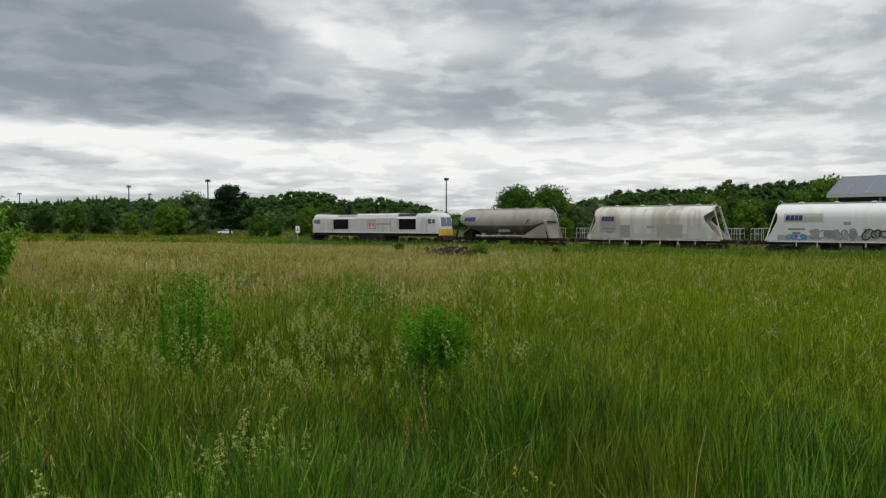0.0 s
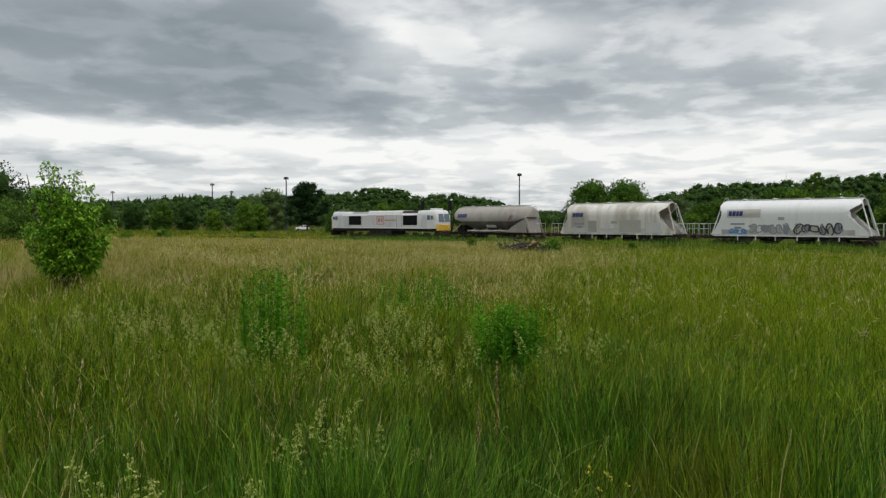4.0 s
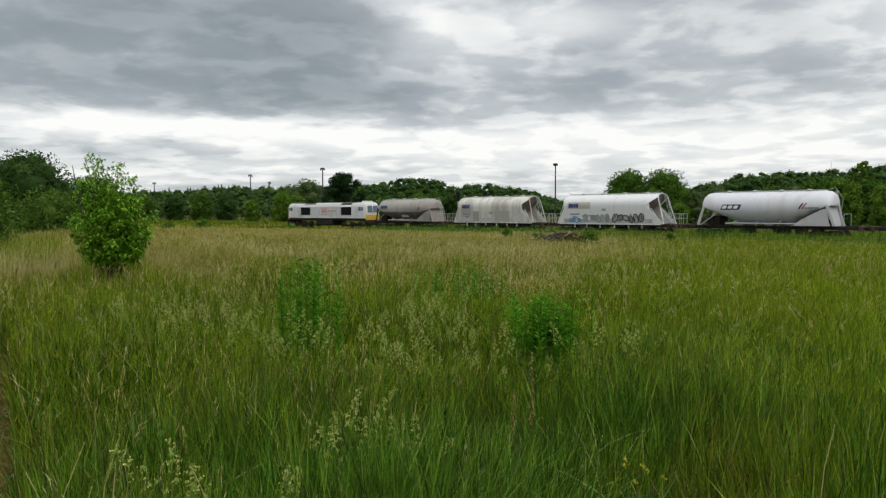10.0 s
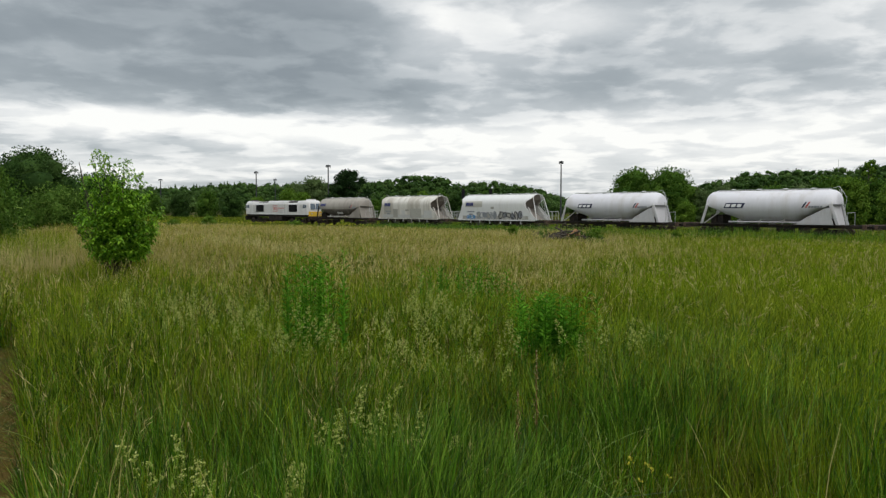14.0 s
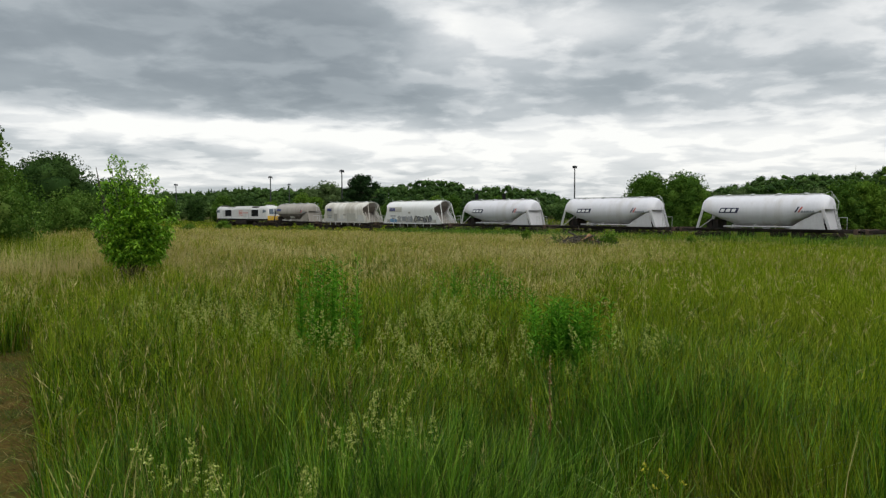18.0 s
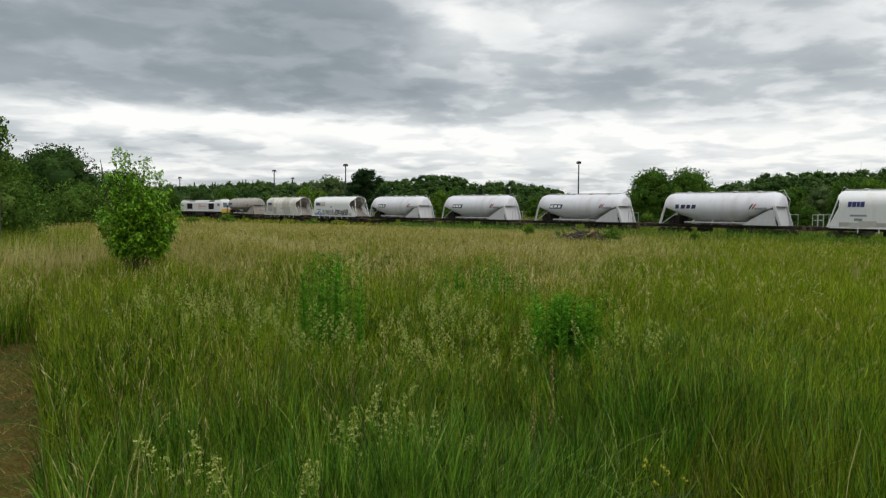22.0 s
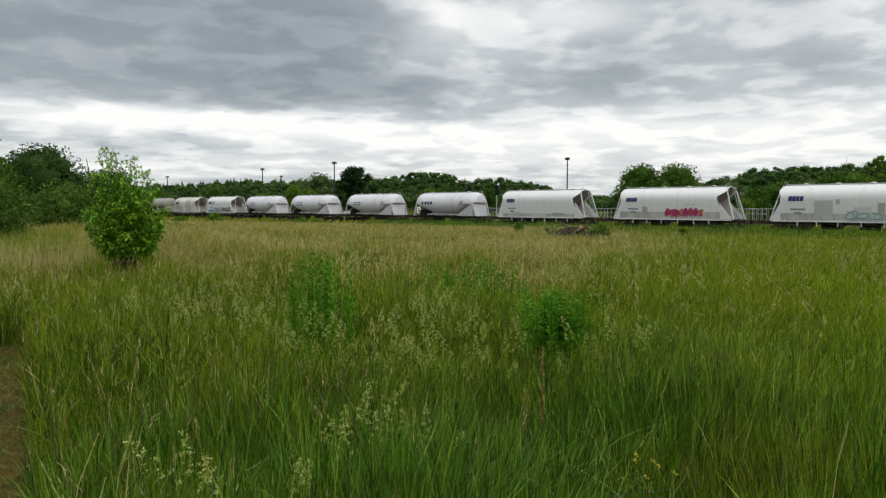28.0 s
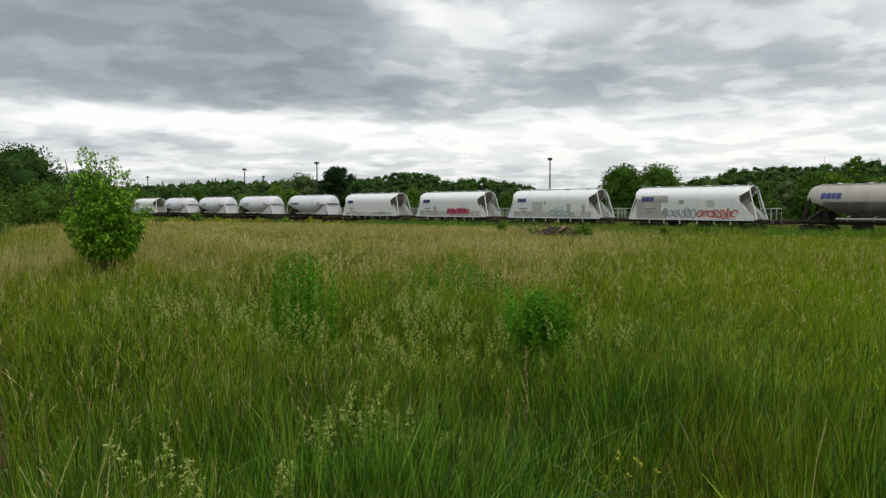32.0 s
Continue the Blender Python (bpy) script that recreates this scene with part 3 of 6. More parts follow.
def ladder(parent, x, y, z0, z1, dx, mat):
    m = Mesh()
    for o in (-0.2, 0.2):
        m.tube([(x, y + o, z0), (x + dx, y + o, z1)], 0.022, 5)
    for k in range(int((z1 - z0) / 0.3)):
        u = (k + 0.5) * 0.3 / (z1 - z0)
        m.tube([(x + dx * u, y - 0.2, z0 + (z1 - z0) * u), (x + dx * u, y + 0.2, z0 + (z1 - z0) * u)], 0.014, 4)
    part("ladder", m, mat, parent)


def roof_walk(parent, x0, x1, z, mat):
    """A grating along the roof with low rails and domed filling hatches."""
    m = Mesh()
    m.box(x0, x1, -0.38, -0.30, z - 0.03, z + 0.03)
    m.box(x0, x1, 0.30, 0.38, z - 0.03, z + 0.03)
    for k in range(int((x1 - x0) / 0.5)):
        m.box(x0 + 0.5 * k, x0 + 0.5 * k + 0.06, -0.38, 0.38, z - 0.02, z + 0.02)
    part("roof_walkway", m, mat, parent)
    for k in range(4):
        x = x0 + (x1 - x0) * (0.14 + 0.24 * k)
        m = Mesh()
        m.tube([(x, 0, z - 0.16), (x, 0, z - 0.02), (x, 0, z + 0.05), (x, 0, z + 0.10)], [0.30, 0.30, 0.24, 0.08], 12)
        part("filling_hatch", m, mat, parent, "", True)


def underframe(parent, half, sill_mat, posts=True):
    m = Mesh()
    m.box(-half, half, -1.28, -1.16, 0.98, 1.20, 0.02)
    m.box(-half, half, 1.16, 1.28, 0.98, 1.20, 0.02)
    for x in np.linspace(-half, half - 0.1, 9):
        m.box(x, x + 0.1, -1.2, 1.2, 0.99, 1.17)
    m.box(-half, half, -0.2, 0.2, 0.9, 1.15)
    part("underframe", m, FRAME, parent, "grimy dark underframe")
    m = Mesh()
    m.box(-half + 1.4, half - 1.4, -1.42, -1.30, 1.13, 1.22, 0.02)
    part("side_sill", m, sill_mat, parent)
    for x in (-half, half):
        m = Mesh()
        m.box(x - 0.12, x + 0.12, -1.3, 1.3, 0.85, 1.25, 0.03)
        part("buffer_beam", m, RUST, parent, "rusty buffer beam")
    if posts:
        for x in (-3.9, -2.4, -0.8, 0.9, 2.5, 4.0):
            m = Mesh()
            m.box(x - 0.04, x + 0.04, -1.40, -1.32, 0.78, 1.13)
            part("sill_bracket", m, DULL, parent)
    for x in (-1.6, 1.3):
        m = Mesh()
        m.tube([(x - 0.7, -0.5, 0.72), (x + 0.7, -0.5, 0.72)], 0.22, 10)
        part("air_tank", m, FRAME, parent, "", True)
    m = Mesh()
    m.box(2.6, 3.5, -1.2, -0.8, 0.5, 0.95, 0.04)
    part("brake_box", m, FRAME, parent)
    for x in (-4.95, 4.95):
        bogie(parent, x)
    for x, o in ((-half - 0.12, -1), (half + 0.12, 1)):
        buffers(parent, x, o)


HL = 6.27       # half the foot length of a hopper body


def hopper_inset(z, end=1):
    """How far the end of a hopper's side wall stands back from its foot, by height; the rear end (1) is cut deeper."""
    if end > 0:
        return float(np.interp(z, [1.25, 1.8, 2.4, 3.0, 3.4, 3.75, 4.2], [0.0, 0.60, 1.30, 1.85, 1.45, 0.85, 0.85]))
    return float(np.interp(z, [1.25, 1.7, 2.4, 3.1, 3.7, 4.2], [0.0, 0.40, 0.85, 1.05, 0.75, 0.95]))


def hopper_wagon(name, label, body_mat, group):
    """Bogie hopper wagon: vaulted body, cut-away ends with funnels and struts, end platforms with rails, roof walk."""
    t = thing(name, label, "freight wagon", None, group)
    zs = [1.25, 1.6, 2.0, 2.5, 3.0, 3.3, 3.55, 3.75, 3.92, 4.05, 4.14, 4.19]
    half = [(side_wall(z), z) for z in zs]
    outer = [(-y, z) for y, z in half] + [(y, z) for y, z in reversed(half)]
    inner = [(y * 0.965, z - 0.04 * (z > 3.5)) for y, z in outer]
    m = Mesh()
    m.loft([[((-HL + hopper_inset(z, -1)) * (1 - u) + (HL - hopper_inset(z, 1)) * u, y, z) for y, z in outer + inner[::-1]] for u in np.linspace(0, 1, 13)])
    part("body", m, body_mat, t, "", True)
    for o in (-1, 1):
        m = Mesh()      # sloped end sheet and funnel
        deep = 0.6 if o > 0 else 0.0
        e = [(HL - 0.98, 4.1), (HL - 1.1 - deep * 0.5, 3.5), (HL - 2.1 - deep, 2.6), (HL - 1.5 - deep * 0.4, 1.7), (HL - 0.9, 1.25)]
        rows = [[(o * x, -(side_wall(z) - 0.07), z), (o * x, (side_wall(z) - 0.07), z)] for x, z in e]
        m.loft(rows, caps=False, closed=False)
        part("end_sheet", m, SHADOWED, t, "grey sloped end sheet darkened for the shade in the notch")
        for y in (-1, 1):
            m = Mesh()
            m.tube([(o * (HL - 0.05), y * 1.2, 1.22), (o * (HL - 0.8), y * 0.95, 3.75), (o * (HL - 0.9), y * 0.7, 4.12)], 0.055, 6)
            part("end_strut", m, body_mat, t)
            m = Mesh()
            m.tube([(o * (HL - 0.35), y * 1.15, 1.22), (o * (HL - 1.6), y * 0.9, 2.75)], 0.05, 6)
            part("end_brace", m, body_mat, t)
        m = Mesh()      # platform rail
        px = o * (HL + 1.1)
        m.tube([(o * (HL + 0.25), -1.25, 2.2), (px, -1.2, 2.2), (px, 1.2, 2.2), (o * (HL + 0.25), 1.25, 2.2)], 0.025, 5)
        rail = part("platform_rail", m, GALV, t, "pale steel platform rail")
        for x, y in ((px, -1.2), (px, 0.0), (px, 1.2), (o * (HL + 0.25), -1.25), (o * (HL + 0.7), -1.25), (o * (HL + 0.7), 1.25), (o * (HL + 0.25), 1.25)):
            m = Mesh()
            m.tube([(x, y, 1.2), (x, y, 2.2)], 0.025, 5)
            part("rail_post", m, GALV, rail)
        m = Mesh()
        m.tube([(o * (HL + 0.25), -1.25, 1.75), (px, -1.2, 1.75), (px, 1.2, 1.75)], 0.018, 5)
        part("middle_rail", m, GALV, rail)
    ladder(t, HL - 0.05, 0.45, 1.2, 4.15, -0.75, GALV)
    roof_walk(t, -HL + 1.0, HL - 1.0, 4.26, GALV)
    m = Mesh()
    for o in (-1, 1):
        m.tube([(o * (HL - 1.3), -0.42, 4.26), (o * (HL - 0.95), -0.42, 4.5), (o * (HL - 0.75), -0.3, 4.2)], 0.022, 5)
    part("roof_handrail", m, GALV, t)
    for x in (-3.6, -1.2, 1.2, 3.6):
        m = Mesh()
        m.loft([[(x - 0.7, -0.9, 1.3), (x + 0.7, -0.9, 1.3), (x + 0.7, 0.9, 1.3), (x - 0.7, 0.9, 1.3)], [(x - 0.25, -0.3, 0.55), (x + 0.25, -0.3, 0.55), (x + 0.25, 0.3, 0.55), (x - 0.25, 0.3, 0.55)]])
        part("discharge_funnel", m, SHADOWED, t)
    underframe(t, 7.45, body_mat)
    return t


TL = 6.0        # half the foot length of a tank


def tank_ring(x, n=30):
    """Section of the silo tank at x: round above, cut by the sloping discharge floor below, drawn in at the ends."""
    e = abs(x) + (0.30 if x > 3 else 0.0)
    shrink = float(np.interp(e, [0, 4.9, 5.3, 5.55, 5.66], [1, 1, 0.93, 0.78, 0.62]))
    floor = float(np.interp(e, [0, 1.9, 2.3, 5.5], [1.38, 1.38, 1.48, 2.90]))
    out = []
    for k in range(n):
        a = 6.28319 * k / n
        y, z = 1.40 * shrink * math.cos(a), 2.74 + 0.18 * (1 - shrink) + 1.40 * shrink * math.sin(a)
        out.append((x, y, max(z, floor)))
    return out


def silo_wagon(name, label, body_mat, group, end_mat, pipe_mat):
    """Bogie silo wagon: one long tank with sloping floors, end saddles, discharge pipe, ladder, roof walk."""
    t = thing(name, label, "freight wagon", None, group)
    m = Mesh()
    m.loft([tank_ring(x) for x in [-5.66, -5.55, -5.3, -4.9, -3.5, -2.3, -1.9, -1, 0, 1, 1.9, 2.3, 3.2, 4.6, 5.0, 5.25, 5.36]])
    part("tank", m, body_mat, t, "", True)
    for x in (-2.4, 2.4):
        m = Mesh()
        ring = [(p[1] * 1.006, (p[2] - 2.74) * 1.006 + 2.74) for p in tank_ring(x) if p[2] > 1.7]
        m.loft([[(x - 0.03, y, z) for y, z in ring], [(x + 0.03, y, z) for y, z in ring]], caps=False, closed=False)
        part("weld_band", m, body_mat, t)
    for o in (-1, 1):
        cut = 0.30 if o > 0 else 0.0
        for y in (-1, 1):
            m = Mesh()      # saddle leg and skirt plate
            m.loft([[(o * (6.0 - cut), y * 1.25, 1.2), (o * (5.76 - cut), y * 1.25, 1.2), (o * (5.76 - cut), y * 1.18, 1.2), (o * (6.0 - cut), y * 1.18, 1.2)],
                    [(o * (5.45 - cut), y * 1.30, 2.9), (o * (5.2 - cut), y * 1.35, 2.9), (o * (5.2 - cut), y * 1.25, 2.9), (o * (5.45 - cut), y * 1.19, 2.9)],
                    [(o * (5.3 - cut), y * 0.90, 3.6), (o * (5.1 - cut), y * 0.95, 3.6), (o * (5.1 - cut), y * 0.80, 3.6), (o * (5.3 - cut), y * 0.75, 3.6)]])
            part("saddle_leg", m, FRAME if o < 0 and body_mat is TAUPE else end_mat, t)
        m = Mesh()
        m.loft([[(o * (5.75 - cut), -1.1, 1.2), (o * (5.75 - cut), 1.1, 1.2)], [(o * (5.3 - cut), -1.2, 2.9), (o * (5.3 - cut), 1.2, 2.9)], [(o * (5.2 - cut), -0.8, 3.8), (o * (5.2 - cut), 0.8, 3.8)]], caps=False, closed=False)
        if o > 0:
            part("end_plate", m, end_mat, t)
        else:
            m = Mesh()
            m.tube([(-5.7, -1.1, 1.22), (-4.2, -1.0, 2.3)], 0.05, 6)
            m.tube([(-5.7, 1.1, 1.22), (-4.2, 1.0, 2.3)], 0.05, 6)
            part("end_brace", m, end_mat, t)
    for y in (-1, 1):
        m = Mesh()
        m.loft([[(2.4, y * 1.30, 1.22), (5.3, y * 1.30, 1.22), (5.3, y * 1.25, 1.22), (2.4, y * 1.25, 1.22)],
                [(3.1, y * 1.30, 1.75), (5.15, y * 1.33, 1.75), (5.15, y * 1.28, 1.75), (3.1, y * 1.25, 1.75)],
                [(4.7, y * 1.36, 2.6), (5.1, y * 1.36, 2.6), (5.1, y * 1.31, 2.6), (4.7, y * 1.31, 2.6)]])
        part("skirt_plate", m, end_mat, t)
        m = Mesh()
        m.tube([(-3.4, y * 1.05, 1.38), (2.6, y * 1.05, 1.38)], 0.07, 7)
        part("discharge_pipe", m, pipe_mat, t)
        for x in (-2.6, -0.7, 1.2):
            m = Mesh()
            m.tube([(x, y * 1.05, 1.2), (x, y * 1.05, 1.5), (x + 0.2, y * 0.9, 1.62)], 0.05, 6)
            part("valve", m, pipe_mat, t)
    for k, x in enumerate((-2.6, 0.0, 2.0)):
        m = Mesh()
        m.tube([(x, 0, 1.55), (x, 0, 1.05)], [0.5, 0.18], 10)
        part("discharge_cone", m, end_mat, t)
    ladder(t, 5.75, 0.5, 1.2, 4.15, -0.6, GALV)
    m = Mesh()
    m.tube([(6.2, -0.9, 1.2), (6.2, -0.9, 2.2), (6.2, 0.9, 2.2), (6.2, 0.9, 1.2)], 0.025, 5)
    m.tube([(5.65, 0.2, 2.5), (5.8, 0.1, 3.45), (5.2, 0.2, 4.35), (4.7, 0.3, 4.25)], 0.022, 5)
    part("end_handrail", m, GALV, t)
    roof_walk(t, -4.8, 4.6, 4.19, GALV)
    for x in (-4.9, -4.3, 4.6):
        m = Mesh()
        m.box(x - 0.25, x + 0.25, -0.85, 0.85, 1.2, 2.0 if x < 0 else 1.7, 0.05)
        part("valve_box", m, FRAME, t, "dark valve box")
    underframe(t, 7.5, FRAME, posts=False)
    return t


def grime_band(x0, x1, top):
    """The stained lower half of a tank on the near side, down to its sloping floor."""
    rows = []
    for x in np.linspace(x0, x1, 17):
        low = float(np.interp(abs(x) + (0.30 if x > 3 else 0.0), [0, 1.9, 2.3, 5.5], [1.40, 1.40, 1.50, 2.92]))
        zs = [low + (max(top, low + 0.02) - low) * k / 7 for k in range(8)]
        edge = [(x, -tank_wall(z) * 1.004 - 0.004, z) for z in zs]
        rows.append(edge + [(x, -tank_wall(z) * 0.99, z) for z in reversed(zs)])
    return Mesh().loft(rows)


def bars(parent, wall, x0, z0, height, widths, gap, mat, lean=0.0, name="logo_shape", proud=0.022):
    """A row of plain upright shapes in place of a company mark."""
    x = x0
    for w in widths:
        part(name, patch(x, x + w, z0, z0 + height, wall, proud, lean), mat, parent)
        x += w + gap


def stroke(pts, width, wall, proud=0.02):
    """A sprayed line along points (x, z) on the near side."""
    m = Mesh()
    rows = []
    for i, (x, z) in enumerate(pts):
        x0, z0 = pts[max(i - 1, 0)]
        x1, z1 = pts[min(i + 1, len(pts) - 1)]
        ln = math.hypot(x1 - x0, z1 - z0) + 1e-6
        nx, nz = -(z1 - z0) / ln * width / 2, (x1 - x0) / ln * width / 2
        y = -wall(z) - proud
        rows.append([(x - nx, y, z - nz), (x + nx, y, z + nz), (x + nx, y + 0.012, z + nz), (x - nx, y + 0.012, z - nz)])
    return m.loft(rows)


def spray(parent, x0, x1, z0, z1, wall, fills, line, seed, count):
    """Sprayed shapes in a row: soft fills with looping outlines, no letters."""
    rng = np.random.default_rng(seed)
    cz, step = (z0 + z1) / 2, (x1 - x0) / count
    for k in range(count):
        cx = x0 + step * (k + 0.5)
        rx, rz = step * rng.uniform(0.45, 0.62), (z1 - z0) * rng.uniform(0.36, 0.5)
        zc = cz + rng.uniform(-0.06, 0.06)
        part("spray_paint", blob(cx, zc, rx, rz, wall, rng, 0.010 + 0.0012 * (k % 5)), fills[k % len(fills)], parent)
        ph, turns = rng.uniform(0, 6.28), rng.uniform(0.7, 1.1)
        pts = []
        for j in range(13):
            a = ph + 6.28 * turns * j / 12
            r = 1 + 0.25 * math.sin(2 * a + k)
            pts.append((cx + rx * 0.95 * r * math.cos(a), min(max(zc + rz * 0.95 * r * math.sin(a), 1.28), 3.0)))
        part("spray_line", stroke(pts, 0.11, wall, 0.022), line, parent)
        if rng.uniform() < 0.6:
            q = rng.uniform(-0.5, 0.5, 4)
            part("spray_line", stroke([(cx + rx * q[0], zc - rz * 0.7), (cx + rx * q[1], zc), (cx + rx * q[2], zc + rz * 0.8)], 0.06, wall, 0.025), line, parent)


def locomotive():
    """Six-axle diesel engine with a cab at both ends, grey-white body, yellow nose."""
    t = thing("diesel_locomotive", "pale grey six-axle diesel locomotive with yellow nose and black grilles", "locomotive")
    def section(x, half, z0, shoulder, top, crown):
        return [(x, -half, z0), (x, half, z0), (x, half, shoulder), (x, half - 0.18, top - 0.14), (x, crown, top), (x, -crown, top), (x, -half + 0.18, top - 0.14), (x, -half, shoulder)]
    m = Mesh()
    m.loft([section(x, 1.32, 1.62, 3.25, 3.72, 0.95) for x in (-7.6, -2.4)])
    m.loft([section(x, 1.32, 1.62, 3.30, 3.86, 0.95) for x in (-2.4, 4.15)])
    m.loft([section(x, 1.32, 1.62, 3.25, 3.55, 0.95) for x in (4.15, 7.0)])
    part("body", m, LOCO_GREY, t)
    for o, s_ in ((-1, "front"), (1, "rear")):
        m = Mesh()
        m.loft([section(o * a, h, z, sh, tp, c) for a, h, z, sh, tp, c in
                ((7.0 if o > 0 else 7.6, 1.34, 1.55, 3.35, 3.80, 1.0), (9.45, 1.34, 1.55, 3.3, 3.86, 1.0), (9.95, 1.30, 1.55, 3.22, 3.78, 0.9), (10.22, 1.16, 1.55, 3.05, 3.50, 0.8), (10.36, 1.04, 1.55, 2.35, 2.55, 0.8), (10.40, 1.0, 1.55, 2.2, 2.35, 0.8))])
        cab = part("cab", m, LOCO_GREY, t, "", True)
        m = Mesh()
        m.loft([[(o * a, -b, 1.34), (o * a, b, 1.34), (o * a, b, c), (o * a, -b, c)] for a, b, c in ((10.46, 0.92, 2.06), (10.42, 1.04, 2.08), (10.32, 1.16, 2.10), (10.20, 1.22, 2.10))])
        part("nose", m, YELLOW_PAINT, t, "yellow painted nose")
        for y in (-0.5, 0.5):
            m = Mesh()
            m.loft([[(o * 10.45, y - 0.44, 2.42), (o * 10.45, y + 0.44, 2.42), (o * 10.29, y + 0.40, 3.36), (o * 10.29, y - 0.40, 3.36)], [(o * 10.25, y - 0.44, 2.42), (o * 10.25, y + 0.44, 2.42), (o * 10.1, y + 0.40, 3.36), (o * 10.1, y - 0.40, 3.36)]])
            part("windscreen", m, GLASS, cab, "dark windscreen")
            m = Mesh()
            m.tube([(o * 10.44, y * 1.5, 1.75), (o * 10.49, y * 1.5, 1.75)], 0.12, 10)
            part("headlight", m, GALV, t)
        for y in (-1.36, 1.36):
            m = Mesh()
            m.box(min(o * 8.75, o * 9.25), max(o * 8.75, o * 9.25), y - 0.012, y + 0.012, 2.65, 3.2)
            part("cab_window", m, GLASS, cab)
            m = Mesh()
            m.box(min(o * 9.35, o * 9.75), max(o * 9.35, o * 9.75), y - 0.012, y + 0.012, 2.7, 3.15)
            part("cab_window", m, GLASS, cab)
            m = Mesh()
            xd = o * 8.2
            m.box(xd - 0.33, xd + 0.33, y - 0.01, y + 0.01, 1.62, 3.25)
            part("cab_door", m, LOCO_GREY, cab)
            for d in (-0.42, 0.42):
                m = Mesh()
                m.tube([(xd + d, y * 1.03, 1.6), (xd + d, y * 1.03, 2.9)], 0.02, 5)
                part("handrail", m, GALV, t)
        buffers(t, o * 10.35, o)
        m = Mesh()
        m.box(min(o * 8.6, o * 9.6), max(o * 8.6, o * 9.6), -0.6, 0.6, 3.8, 4.06, 0.06)
        part("roof_cooler", m, WHITE if o > 0 else ROOF_DARK, t)
        for y in (-1.45, 1.45):     # mirrors and the rails by the front windows
            m = Mesh()
            m.tube([(o * 9.95, y * 0.92, 2.5), (o * 9.98, y, 2.6), (o * 9.98, y, 3.2), (o * 9.95, y * 0.92, 3.3)], 0.02, 5)
            part("handrail", m, GALV, t)
        m = Mesh()
        m.box(min(o * 10.0, o * 10.35), max(o * 10.0, o * 10.35), -1.3, 1.3, 0.55, 1.3, 0.05)
        part("obstacle_plough", m, FRAME, t)
    for y in (-1, 1):
        for x0, x1 in ((-6.3, -3.75), (4.45, 7.0)):
            m = Mesh()
            m.box(x0, x1, y * 1.33 - 0.012, y * 1.33 + 0.012, 2.0, 3.2)
            g = part("grille", m, BLACK, t, "black air intake grille")
            for k in range(8):
                m = Mesh()
                zz = 2.07 + 0.14 * k
                m.box(x0 + 0.05, x1 - 0.05, y * 1.35 - 0.014, y * 1.35 + 0.014, zz, zz + 0.05)
                part("grille_slat", m, BLACK, g)
        m = Mesh()
        m.box(-8.0, 9.3, y * 1.36 - 0.03, y * 1.36 + 0.03, 1.56, 1.68)
        part("sole_bar", m, WHITE, t, "white sole bar")
        for x in (-6.5, -3.6, 3.2, 4.2, 7.15):
            m = Mesh()
            m.box(x - 0.02, x + 0.02, y * 1.325 - 0.012, y * 1.325 + 0.012, 1.7, 3.25)
            part("panel_joint", m, ROOF_DARK, t)
        m = Mesh()
        m.box(-3.35, -0.9, y * 1.325 - 0.01, y * 1.325 + 0.01, 2.1, 3.2)
        part("side_door", m, LOCO_GREY, t)
    flat = lambda z: 1.32
    for x0, x1, z0, z1 in ((-0.6, 0.85, 3.02, 3.12), (-0.6, 0.85, 2.05, 2.15), (-0.6, -0.5, 2.15, 3.02), (0.75, 0.85, 2.15, 3.02), (-0.35, 0.1, 2.35, 2.85), (0.25, 0.6, 2.35, 2.85)):
        part("logo_shape", patch(x0, x1, z0, z1, flat, 0.02), FADED_RED, t)
    bars(t, flat, 1.0, 2.55, 0.16, (0.22,) * 8, 0.05, FADED_RED, name="logo_shape")
    m = Mesh()
    m.loft([section(x, 1.05, 3.5, 3.72, 3.80, 0.85) for x in (4.2, 7.2)])
    part("radiator_roof", m, ROOF_DARK, t, "sooty dark radiator roof")
    m = Mesh()
    m.loft([section(x, 1.16, 3.56, 3.66, 3.78, 0.9) for x in (-5.6, -2.45)])
    part("exhaust_roof", m, ROOF_DARK, t)
    m = Mesh()
    m.box(-3.4, -2.8, -0.35, 0.35, 3.8, 3.95, 0.05)
    part("exhaust", m, ROOF_DARK, t)
    m = Mesh()
    m.box(-2.2, 2.2, -1.25, 1.25, 0.45, 1.5, 0.2)
    part("fuel_tank", m, FRAME, t, "dark fuel tank", False)
    m = Mesh()
    m.box(-9.9, 9.9, -1.2, 1.2, 1.2, 1.58, 0.05)
    part("main_frame", m, FRAME, t)
    for x in (-6.4, 6.4):
        bogie(t, x, 1.9, 0.53, 3)
    return t


